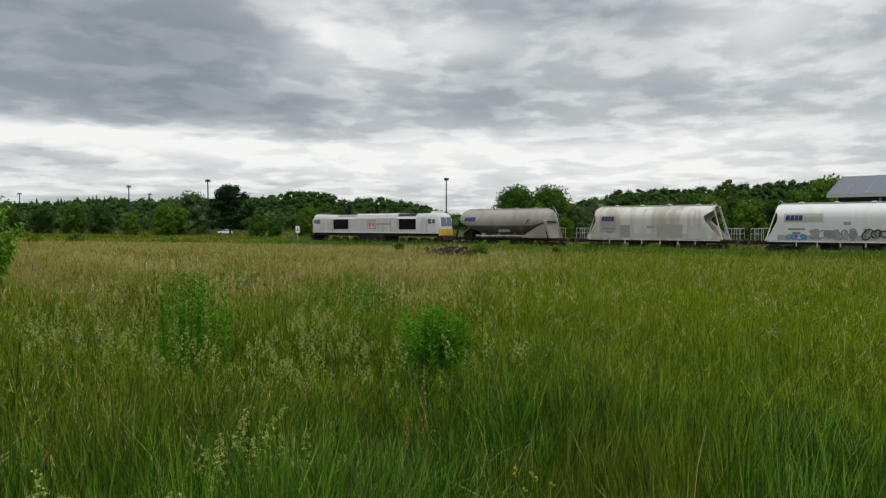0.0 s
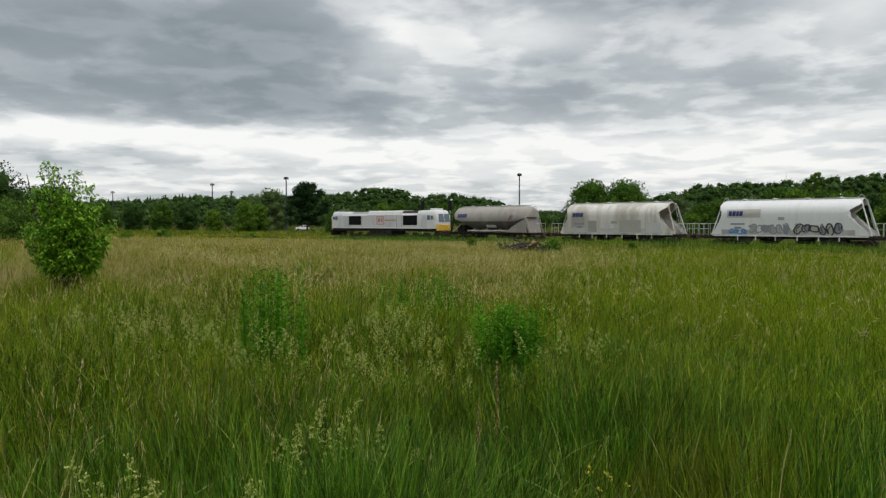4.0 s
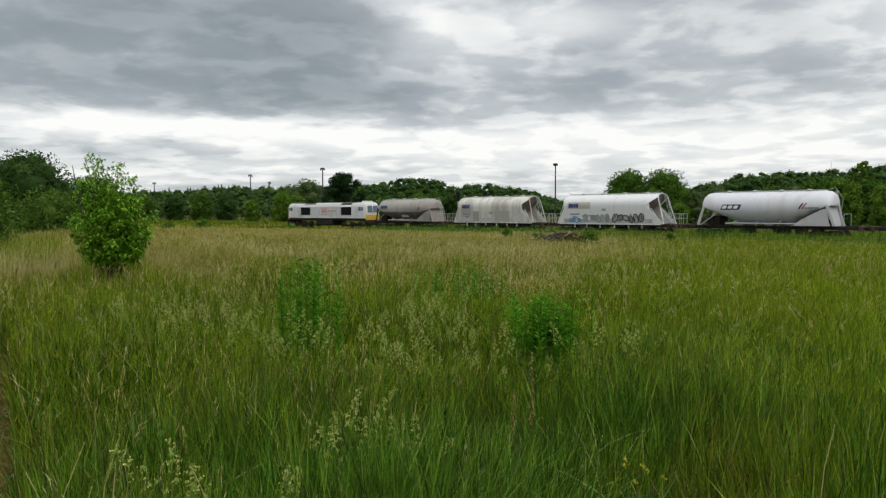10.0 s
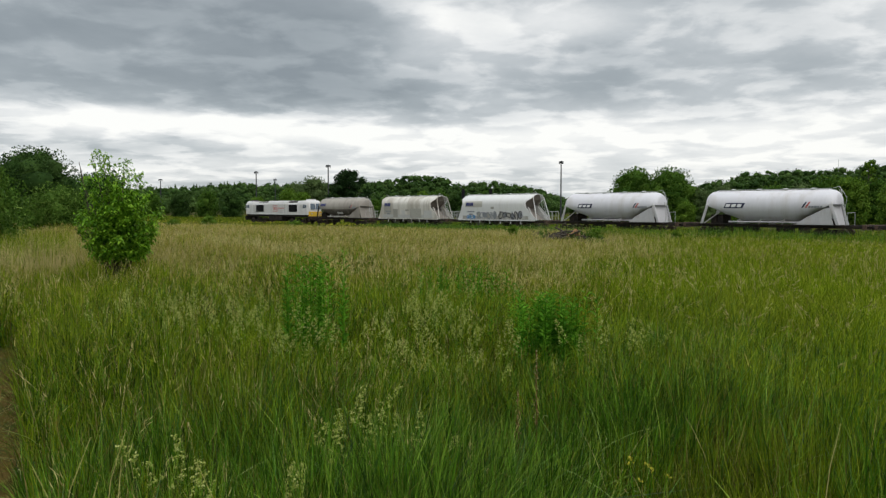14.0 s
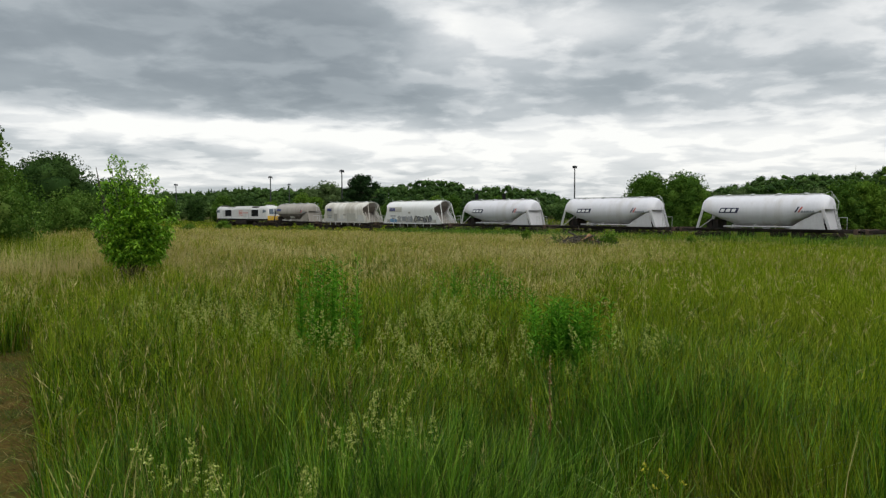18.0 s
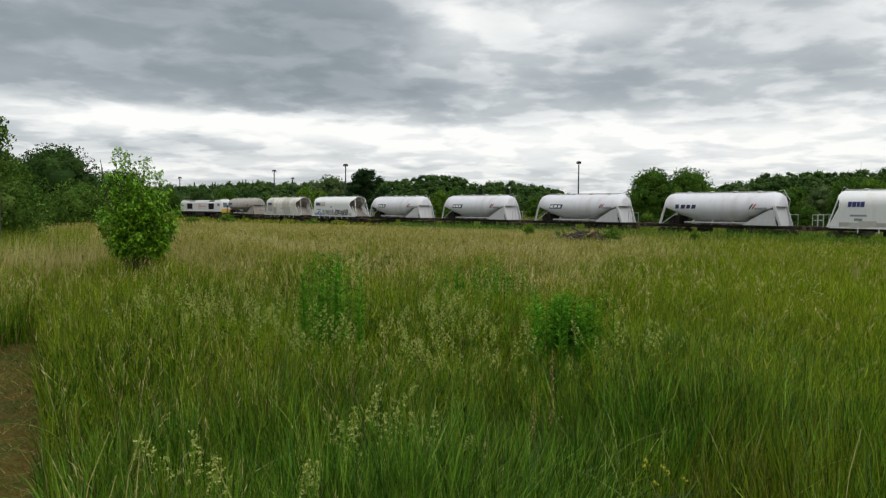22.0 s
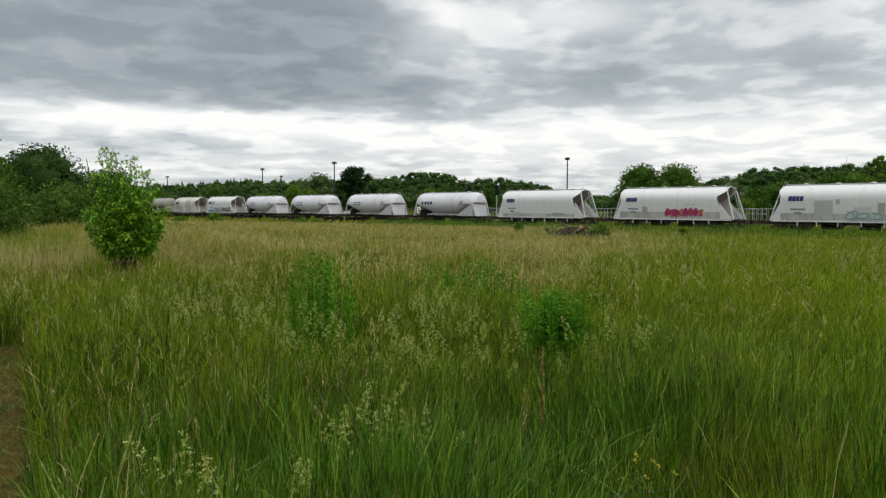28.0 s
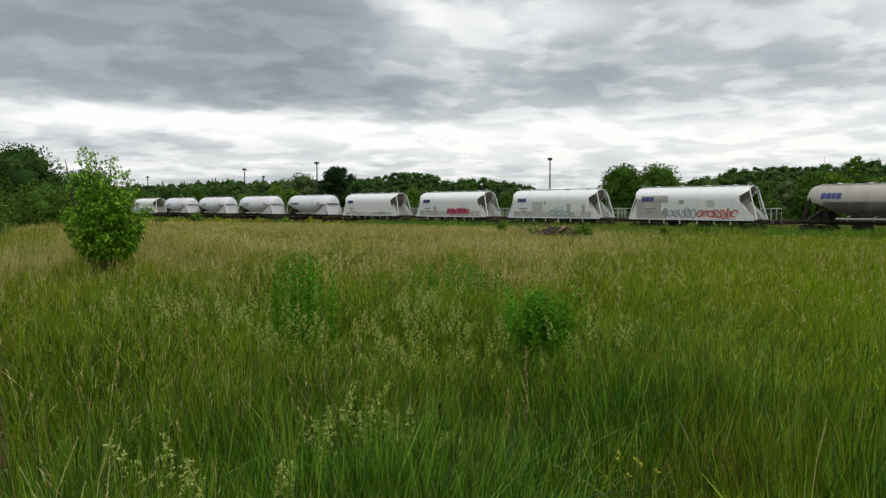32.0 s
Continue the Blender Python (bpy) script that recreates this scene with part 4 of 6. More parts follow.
def build_train():
    """All vehicles with the place of their middle behind the engine's front."""
    train = [(locomotive(), 10.4)]
    dusty = silo_wagon("silo_wagon", "taupe cement-dusted silo wagon with brown lower tank", TAUPE, "wagons of the freight train", TAUPE, CREAM)
    train.append((dusty, 28.9))
    hop = hopper_wagon("hopper_wagon", "white vaulted hopper wagon with grey paint patches and spray paint", WHITE, "wagons of the freight train")
    cream = hopper_wagon("hopper_wagon", "dusty cream hopper wagon with grey repainted patches", CREAM, "wagons of the freight train")
    silo = silo_wagon("silo_wagon", "silver-grey silo wagon with a clean rounded tank", SILVER, "wagons of the freight train", DULL, DULL)
    brown = silo_wagon("silo_wagon", "silver-topped silo wagon with dark brown lower half", TAUPE, "wagons of the freight train", BROWN, GALV)
    hops = [hop] + [copy_thing(hop, pose(0, 0, 0)) for _ in range(4)]
    silos = [silo] + [copy_thing(silo, pose(0, 0, 0)) for _ in range(3)]
    train += [(cream, 44.75), (hops[0], 60.62)] + [(s, 76.18 + 15.86 * k) for k, s in enumerate(silos)]
    train += [(hops[1], 139.30), (hops[2], 155.30), (hops[3], 170.92), (hops[4], 186.50), (brown, 202.3)]
    # lower brown halves of the two dusty tanks
    for w, z1, mat in ((dusty, 2.45, BROWN), (brown, 2.75, BROWN)):
        part("grime_band", grime_band(-4.3, 4.2, z1), mat, w, "dark brown grime along the tank")
    part("notice_plate", patch(-0.5, 0.9, 1.75, 2.05, tank_wall, 0.02), WHITE, dusty)
    # marks on the tanks
    for k, w in enumerate(silos[:3]):
        part("logo_board", patch(-3.75, -2.05, 2.58, 3.04, tank_wall, 0.012, 0.20), NAVY, w)
        bars(w, tank_wall, -3.60, 2.68, 0.26, (0.36, 0.38, 0.36), 0.14, SIGN_WHITE, 0.11)
    bars(silos[3], tank_wall, -4.2, 2.66, 0.38, (0.36,), 0.1, NAVY, 0.0)
    bars(silos[3], tank_wall, -3.65, 2.66, 0.36, (0.40, 0.36, 0.40), 0.16, NAVY, 0.08)
    for w in silos + [dusty]:
        bars(w, tank_wall, 2.85, 2.62, 0.48, (0.13,), 0.1, NAVY, 0.30)
        bars(w, tank_wall, 3.12, 2.62, 0.48, (0.13,), 0.1, RED, 0.30)
        bars(w, tank_wall, 3.40, 2.60, 0.17, (0.18, 0.16, 0.22, 0.16, 0.18), 0.04, SPRAY_GREY)
    bars(dusty, tank_wall, -4.7, 2.9, 0.42, (0.32, 0.32, 0.26, 0.32), 0.05, LOGO_BLUE, 0.05)
    bars(brown, tank_wall, -4.5, 3.0, 0.46, (0.34, 0.36, 0.28, 0.36), 0.05, LOGO_BLUE, 0.05)
    # marks, patches and spray paint on the hoppers
    for k, w in enumerate([cream] + hops):
        bars(w, side_wall, -4.68, 2.86, 0.42, (0.27, 0.28, 0.22, 0.28), 0.045, LOGO_BLUE, 0.05)
        if k in (0, 1, 5):
            part("paint_patch", patch(-4.82 if k else -4.8, -2.0 if k else -3.3, 2.72 if k else 1.8, 3.42 if k else 3.35, side_wall, 0.013), DUST, w, "grey repainted patch")
        part("notice_plate", patch(-4.5, -3.3, 2.1, 2.25, side_wall, 0.014), SPRAY_GREY, w)
        part("notice_plate", patch(-4.2, -3.6, 1.75, 1.95, side_wall, 0.014), SPRAY_GREY, w)
    sets = {0: ((-5.2, 5.0, 1.30, 1.75), (-2.9, -1.9, 1.35, 2.5), (-1.1, -0.4, 1.7, 2.3), (0.6, 2.9, 1.35, 2.55), (3.4, 4.9, 1.35, 2.3), (-0.3, 0.4, 2.2, 2.45)),
            1: ((-5.3, 5.1, 1.29, 1.7), (-0.6, -0.1, 2.5, 2.75)), 2: ((-5.3, 4.9, 1.29, 1.62), (-3.9, -2.6, 1.35, 1.75), (-0.9, 1.2, 1.35, 1.6), (2.0, 3.6, 1.4, 1.7)),
            3: ((-5.4, 5.0, 1.29, 1.9), (-2.9, -2.3, 1.6, 2.4), (1.5, 2.6, 2.5, 2.65)),
            4: ((-5.3, 5.0, 1.29, 1.85), (-1.0, -0.7, 2.6, 3.0), (0.3, 1.6, 1.9, 2.35), (2.0, 2.5, 1.4, 2.7), (3.0, 3.8, 1.4, 2.0), (3.9, 4.3, 1.7, 2.6), (-2.6, -1.2, 1.4, 2.9)),
            5: ((-5.3, -2.7, 1.29, 3.1), (-0.9, -0.4, 2.6, 3.0), (1.8, 2.5, 2.3, 2.95), (-4.4, -3.0, 1.4, 2.2))}
    for k, w in enumerate([cream] + hops):
        for j, (x0, x1, z0, z1) in enumerate(sets[k]):
            part("paint_patch", patch(x0, x1, z0, z1, side_wall, 0.007 + 0.001 * j), DUST if j % 2 else DUST_LIGHT if j or not k else DUST_FOOT, w)
    spray(hops[0], -4.6, -3.2, 1.3, 1.75, side_wall, (DUST_LIGHT, TEAL), BLUE, 3, 4)
    spray(hops[0], -2.9, 0.3, 1.35, 2.15, side_wall, (DUST, DUST_LIGHT, SPRAY_GREY), SPRAY_GREY, 4, 6)
    spray(hops[0], 0.7, 4.2, 1.35, 2.2, side_wall, (DUST, SPRAY_GREY), INK, 5, 6)
    spray(hops[2], -0.4, 3.4, 1.45, 2.25, side_wall, (MAROON, RED, MAROON, ORANGE), MAROON, 6, 8)
    spray(hops[3], -0.2, 2.2, 1.35, 2.0, side_wall, (DUST_LIGHT,), TEAL, 7, 3)
    spray(hops[4], -2.6, 0.8, 1.35, 2.2, side_wall, (DUST, DUST_LIGHT), SPRAY_GREY, 8, 6)
    spray(hops[4], 0.9, 4.6, 1.35, 2.1, side_wall, (DUST_LIGHT, DUST), RED, 9, 7)
    return train


TRAIN = build_train()
railway()


# ---- woods, trees and bushes ----
RISE = ([-48, -30, -22, -18, -13.5, -9, -7, -5, -2.5, -0.6, 0.4, 3.3, 5.6, 8, 14, 24, 44], [1.25, 1.25, 1.15, 0.85, 0.55, 0.66, 0.88, 1.06, 1.14, 1.0, 1.18, 1.2, 0.95, 0.95, 0.92, 0.9, 0.9])


def far_woods():
    """The wooded rise behind the yard: crowns in rows, lower and paler in front."""
    rng = np.random.default_rng(11)
    for name, label, mat, rows in (
            ("far_woods", "dark green mixed woods on a low rise", LEAF_DARK, ((440, 13.5, 0.62), (400, 11.5, 0.7), (368, 10, 0.8))),
            ("woods_edge", "mid-green deciduous trees along the edge of the woods", LEAF_FAR, ((425, 13.0, 2.2), (345, 9.0, 1.0), (322, 7.0, 1.3)))):
        pts, size, every = [], [], []
        for d0, h0, step in rows:
            az = -43.5
            while az < 38:
                d = d0 + rng.uniform(-12, 12)
                h = h0 * rng.uniform(0.95, 1.05) * float(np.interp(az, *RISE))
                x, y, z = at(az, d)
                wd = h0 * 0.93 * rng.uniform(0.50, 0.70)
                # a domed crown of many small boughs
                dome = rng.normal(size=(12, 3))
                dome /= np.linalg.norm(dome, axis=1)[:, None]
                dome[:, 2] = np.abs(dome[:, 2]) - 0.25
                lobes = [(x + ux * wd * 0.46, y + uy * wd * 0.46, z + h * 0.6 + uz * h * 0.30, wd * s, wd * s, wd * s * 0.85)
                         for (ux, uy, uz), s in zip(dome, rng.uniform(0.17, 0.36, 12))] + [(x, y, z + h * 0.42, wd * 0.55, wd * 0.55, h * 0.42)]
                p = lobes_points(lobes, 260, rng, 0.22) + rng.normal(size=(260, 3)) * (0.25, 0.25, 0.30)
                pts.append(p)
                every += lobes
                size.append(np.full(len(p), 0.40))
                az += step * rng.uniform(0.75, 1.2) * wd / 6.3
        if name == "far_woods":     # spruce tops along the ridge
            for az in rng.uniform(13, 29, 40):
                x, y, z = at(az, 436)
                h = 13.2 * float(np.interp(az, *RISE)) * rng.uniform(0.86, 1.04)
                lobes = [(x, y, z + h * u, 3.6 * (1.04 - u) + 0.3, 3.6 * (1.04 - u) + 0.3, h * 0.075) for u in np.linspace(0.45, 1.0, 8)]
                p = lobes_points(lobes, 110, rng, 0.3)
                pts.append(p)
                every += lobes
                size.append(np.full(len(p), 0.26))
        pts, size = np.vstack(pts), np.concatenate(size)
        v, f = leaf_quads(pts, size, rng)
        tagged(new(name, thick(every, v, f, mat, name, 0.74)), label, "woods", kind="stuff")


far_woods()


def pine_meshes(height, width, seed):
    """Bare lower trunk, level limbs with flat pads of needles, ragged top."""
    rng = np.random.default_rng(seed)
    m, lobes = Mesh(), []
    m.tube([(0, 0, -0.3), (0.1, 0, height * 0.5), (0.3, 0.1, height * 0.93)], [0.26, 0.2, 0.06], 7)
    for k in range(70):
        u = (k / 69) ** 0.95
        z = height * (0.16 + 0.80 * u)
        reach = width * 0.5 * math.sin(math.pi * min(1, 0.25 + 0.62 * u)) ** 0.8 * rng.uniform(0.25, 1.0)
        a = k * 2.4 + rng.uniform(-0.4, 0.4)
        x, y, r = math.cos(a) * reach, math.sin(a) * reach, rng.uniform(1.0, 1.8)
        lobes.append((x, y, z, r, r, r * rng.uniform(0.45, 0.7)))
        if k % 2 == 0:
            m.tube([(0.1, 0, z - 0.7), (x * 0.6, y * 0.6, z - 0.25), (x, y, z)], [0.08, 0.05, 0.02], 5)
    v, f = leaf_quads(lobes_points(lobes, 11000, rng), 0.2, rng)
    return m.data("trunk", BARK), thick(lobes, v, f, NEEDLES, "crown", 0.6)


plant_tree("pine_tree", "dark pine with layered flat crown among the yard trees", 8.25, 190, pine_meshes(12.9, 10.5, 7))
T_LIGHT = [tree_meshes(7.5, 6.4, 20 + k, 0.20, 4600, 0.08, LEAF_LIGHT, 22) for k in range(2)]
T_MID = [tree_meshes(9.0, 8.0, 30 + k, 0.22, 5000, 0.06, LEAF_MID, 24) for k in range(3)]
T_DARK = [tree_meshes(9.0, 8.5, 40 + k, 0.22, 5000, 0.06, LEAF_DARK, 24) for k in range(2)]
T_WILLOW = [tree_meshes(11.5, 10.0, 50 + k, 0.19, 7000, 0.05, LEAF_GREY, 26) for k in range(2)]
PAIR = [tree_meshes(11.6 - 0.8 * k, 11.6, 63 + k, 0.20, 15000, 0.06, LEAF_MID, 46) for k in range(2)]
YARD = "trees behind the yard"
for az, d, mesh, turn, sc, kind in (
        (15.35, 205, T_LIGHT[0], 10, 0.85, "light"), (13.0, 200, T_LIGHT[1], 60, 1.12, "light"), (11.9, 206, T_LIGHT[0], 200, 1.05, "light"), (10.9, 225, T_WILLOW[0], 0, 1.15, "willow"),
        (12.2, 240, T_WILLOW[1], 90, 1.05, "willow"), (6.2, 172, T_MID[0], 40, 0.60, "mid"), (4.9, 174, T_MID[1], 140, 0.50, "mid"), (2.3, 175, T_LIGHT[1], 250, 0.95, "light"),
        (1.0, 230, T_MID[2], 0, 1.0, "mid"), (-0.6, 215, T_DARK[0], 30, 0.95, "dark"), (-2.6, 235, T_MID[0], 80, 1.0, "mid"), (-5.2, 240, T_MID[1], 120, 0.78, "mid"),
        (-7.6, 250, T_DARK[1], 0, 0.55, "dark"), (-10.6, 245, T_MID[2], 200, 0.5, "mid"), (-12.4, 190, T_DARK[0], 100, 0.5, "dark"), (17.3, 235, T_DARK[1], 100, 0.95, "dark"),
        (19.0, 240, T_MID[0], 10, 1.0, "mid"), (21.0, 245, T_DARK[0], 150, 0.95, "dark"), (23.0, 240, T_MID[1], 0, 0.9, "mid"), (25.0, 230, T_DARK[1], 40, 0.9, "dark"), (27.5, 220, T_MID[2], 0, 0.9, "mid"),
        (-19.3, 150, T_WILLOW[0], 40, 0.62, "willow"), (-20.9, 165, T_WILLOW[1], 0, 0.72, "willow"), (-22.6, 140, T_MID[0], 10, 0.68, "mid"), (-24.2, 150, T_MID[1], 150, 0.85, "mid"),
        (-26.0, 145, T_WILLOW[0], 200, 0.68, "willow"), (-27.6, 135, T_MID[2], 20, 0.92, "mid"), (-29.0, 140, T_LIGHT[0], 0, 1.15, "light"), (-31.9, 112, T_LIGHT[1], 300, 0.88, "light"),
        (-30.6, 150, T_MID[1], 70, 0.95, "mid"), (-33.6, 140, T_DARK[0], 0, 0.85, "dark"), (-35.4, 125, T_LIGHT[0], 120, 1.15, "light"), (-36.9, 118, T_LIGHT[1], 0, 1.32, "light"),
        (-38.6, 130, T_MID[2], 220, 1.0, "mid"), (-40.8, 130, T_DARK[1], 20, 0.9, "dark"), (-18.2, 120, T_LIGHT[0], 60, 0.55, "light"), (-21.9, 110, T_LIGHT[1], 160, 0.52, "light"), (-25.2, 110, T_MID[0], 160, 0.42, "mid")):
    words = {"light": "bright green young deciduous tree behind the railway yard", "mid": "mid-green rounded deciduous tree behind the railway yard",
             "dark": "dark green dense deciduous tree behind the railway yard", "willow": "grey-green willow behind the railway yard"}[kind]
    plant_tree("willow_tree" if kind == "willow" else "deciduous_tree", words, az, d, mesh, turn, sc, YARD)
plant_tree("deciduous_tree", "tall rounded green tree, one of a pair behind the train", -14.35, 152, PAIR[0], 0, 0.98, "pair of rounded trees")
plant_tree("deciduous_tree", "tall rounded green tree, one of a pair behind the train", -17.0, 150, PAIR[1], 40, 1.0, "pair of rounded trees")
SLIM = tree_meshes(12.5, 2.6, 71, 0.2, 900, 0.35, LEAF_LIGHT, 14)
plant_tree("slim_tree", "tall slim light green tree standing above the others", -30.25, 150, SLIM)

# near the camera's left: a dark round tree, an elder bush, a dense thicket and a young maple
plant_tree("dark_round_tree", "dense dark green round tree behind the thicket", 30.6, 62, tree_meshes(6.3, 7.4, 81, 0.10, 26000, 0.06, LEAF_DARK, 70))
plant_tree("deciduous_tree", "dark green tree standing beside the thicket", 26.4, 70, tree_meshes(5.2, 6.4, 82, 0.13, 9000, 0.06, LEAF_DARK, 22))
plant_tree("elder_bush", "green elder bush with pale leaf tips beside the thicket", 29.3, 44, tree_meshes(2.9, 4.4, 83, 0.06, 20000, 0.02, LEAF_ELDER, 30, inner=0.45))
plant_tree("thicket_bush", "dense dark green thicket at the meadow's edge", 35.6, 23, tree_meshes(3.3, 3.6, 84, 0.045, 26000, 0.02, LEAF_ELDER, 34, inner=0.42))
plant_tree("thicket_bush", "dense dark green thicket at the meadow's edge", 34.8, 33, tree_meshes(3.9, 4.2, 85, 0.06, 20000, 0.02, LEAF_MID, 30, inner=0.42))


plant_tree("young_maple", "slim young maple rising out of the thicket", 34.3, 20, tree_meshes(4.1, 1.0, 86, 0.042, 1500, 0.60, LEAF_ELDER, 18, inner=0.2))
for az, d, h, wd, seed in ((19.1, 75, 1.7, 2.2, 87), (-4.9, 50, 1.35, 0.9, 88), (21.5, 66, 1.3, 1.6, 89), (-17.5, 56, 1.2, 0.9, 90), (12.5, 92, 1.4, 2.6, 92), (-11.4, 41.3, 1.35, 1.3, 93)):
    plant_tree("meadow_bush", "small light green bush growing in the meadow", az, d, tree_meshes(h, wd, seed, 0.06, 1600, 0.03, LEAF_LIGHT, 12), 0, 1.0, "small bushes in the meadow")


def sapling():
    """A young maple: several thin stems, drooping compound leaves in tufts."""
    rng = np.random.default_rng(91)
    x, y, z = at(25.35, 12.3)
    t = thing("maple_sapling", "bright green young maple sapling growing in the meadow", "sapling", pose(x, y, z, 0, 0, 25))
    # shoots: side, depth and height of the tip
    shoots = [(-0.34, 0.0, 2.50), (-0.18, 0.1, 2.44), (0.12, -0.05, 2.38), (0.34, 0.1, 2.16), (-0.50, 0.0, 2.12), (-0.44, 0.2, 1.90), (0.44, -0.15, 1.86), (0.64, 0.0, 1.60), (-0.62, -0.1, 1.55),
              (-0.62, 0.1, 1.34), (0.56, 0.2, 1.28), (-0.42, -0.2, 1.14), (0.36, -0.2, 1.12)]
    for k in range(20):
        a, up = k * 2.4, rng.uniform(0, 1)
        r = (0.62 - 0.40 * up) * rng.uniform(0.5, 1.0)
        shoots.append((math.cos(a) * r, math.sin(a) * r, 1.10 + 0.95 * up))
    tufts = []
    for sx, sy, top in shoots:
        foot = 0.25 + 0.12 * top
        path = [Vector((sx * 0.05, sy * 0.05, foot * 0.2)), Vector((sx * 0.16, sy * 0.16, foot + 0.25)), Vector((sx * 0.62, sy * 0.62, foot + (top - foot) * 0.66)), Vector((sx, sy, top))]
        m = Mesh()
        m.tube(path, [0.016, 0.012, 0.008, 0.003], 5)
        part("stem", m, BARK, t)
        for k in range(30):
            u = 0.85 + 2.15 * k / 29
            q = min(int(u), 2)
            p = path[q].lerp(path[q + 1], u - q)
            a = k * 2.4 + rng.uniform(-0.4, 0.4)
            reach = (0.155 * (3.0 - u) ** 0.5 * 0.75 + 0.045) * rng.uniform(0.5, 1.15)
            tufts.append((p.x + math.cos(a) * reach, p.y + math.sin(a) * reach, p.z + 0.02))
    m = Mesh()
    m.tube([(-0.1, 0.05, 0.3), (-0.40, 0.1, 1.6), (-0.52, 0.1, 2.36)], [0.016, 0.012, 0.005], 5)
    part("dead_stem", m, BARK, t, "bare dead stem")
    for k in range(170):    # the dense middle
        a, r = rng.uniform(0, 6.2832), 0.40 * rng.uniform(0, 1) ** 0.5
        tufts.append((math.cos(a) * r, math.sin(a) * r, rng.uniform(0.82, 1.75)))
    tufts = np.array(tufts)
    tufts = tufts[(tufts[:, 2] > 0.86) & (np.hypot(tufts[:, 0], tufts[:, 1]) < np.interp(tufts[:, 2], [0.8, 1.0, 1.25], [0.32, 0.56, 0.85]))]
    tufts[:, 0] = tufts[:, 0] * 0.90 + 0.03
    # each tuft is a fan of drooping pointed leaflets
    per = 17
    c = np.repeat(tufts, per, 0)
    ang, ln = rng.uniform(0, 6.2832, len(c)), rng.uniform(0.034, 0.072, len(c))
    out = np.stack([np.cos(ang), np.sin(ang), np.zeros(len(c))], 1)
    side = np.stack([-np.sin(ang), np.cos(ang), rng.normal(size=len(c)) * 0.5], 1) * (ln * 0.25)[:, None]
    base = c + rng.normal(size=c.shape) * 0.03
    droop = rng.uniform(0.35, 1.3, len(c))[:, None] * np.array([0, 0, 1.0])
    mid = base + out * (ln * 0.5)[:, None] - droop * (ln * 0.22)[:, None]
    tip = base + out * ln[:, None] - droop * (ln * 0.8)[:, None]
    v = np.stack([base, mid - side, tip, mid + side], 1).reshape(-1, 3)
    part("foliage", quick("foliage", v, np.arange(len(v)).reshape(-1, 4), LEAF_SAPLING), None, t, "bright green drooping leaflets")


sapling()

# ---- yard masts, signals, sign, car, shed, brush pile ----
PILE_AZ, PILE_D = -9.15, 41.5


def mast(az, d, height):
    x, y, z = at(az, d)
    t = thing("yard_light_mast", "tall dark yard light mast with a ring of floodlights", "light mast", pose(x, y, z), "yard light masts")
    m = Mesh()
    m.tube([(0, 0, 0), (0, 0, height * 0.5), (0, 0, height)], [0.26, 0.21, 0.16], 10)
    part("pole", m, MAST, t, "", True)
    m = Mesh()
    m.tube([(0, 0, height - 0.15), (0, 0, height + 0.15), (0, 0, height + 0.35)], [0.72, 0.76, 0.25], 12)
    part("lamp_ring", m, MAST, t, "", True)
    for k in range(4):
        m = Mesh()
        c, s = math.cos(k * 1.5708 + 0.4), math.sin(k * 1.5708 + 0.4)
        m.tube([(c * 0.58, s * 0.58, height - 0.45), (c * 0.62, s * 0.62, height - 0.12)], [0.20, 0.12], 8)
        part("floodlight", m, MAST, t)


for az, d, h in ((9.85, 220, 15.8), (-8.73, 220, 17.0), (15.40, 263, 15.8), (22.35, 313, 14.6), (13.97, 338, 16.2)):
    mast(az, d, h)


def signal(az, d):
    x, y, z = at(az, d)
    t = thing("rail_signal", "dark railway light signal on a pale post", "signal", pose(x, y, z, 0, 0, TRACK_AZ + 60), "railway signals")
    m = Mesh()
    m.tube([(0, 0, 0), (0, 0, 6.2)], 0.07, 8)
    part("post", m, GALV, t)
    m = Mesh()
    m.box(-0.28, 0.28, -0.14, 0.14, 4.6, 6.3, 0.04)
    part("signal_head", m, BLACK, t, "black signal head")
    m = Mesh()
    m.box(-0.35, 0.35, -0.35, 0.35, -0.2, 0.3, 0.03)
    part("base", m, CONCRETE, t)


signal(-0.95, 125)
signal(-3.15, 125)


def sign(az, d):
    x, y, z = at(az, d)
    t = thing("trackside_sign", "small white trackside sign on a thin post", "sign", pose(x, y, z, 0, 0, 8))
    m = Mesh()
    m.tube([(0, 0, 0), (0, 0, 2.6)], 0.04, 6)
    part("post", m, GALV, t)
    m = Mesh()
    m.box(-0.28, 0.28, -0.05, -0.03, 1.7, 2.65)
    board = part("board", m, SIGN_WHITE, t, "white board")
    for z0, z1 in ((2.32, 2.45), (1.95, 2.2)):
        m = Mesh()
        m.box(-0.1, 0.1, -0.058, -0.05, z0, z1)
        part("bar", m, INK, board)


sign(3.13, 104)


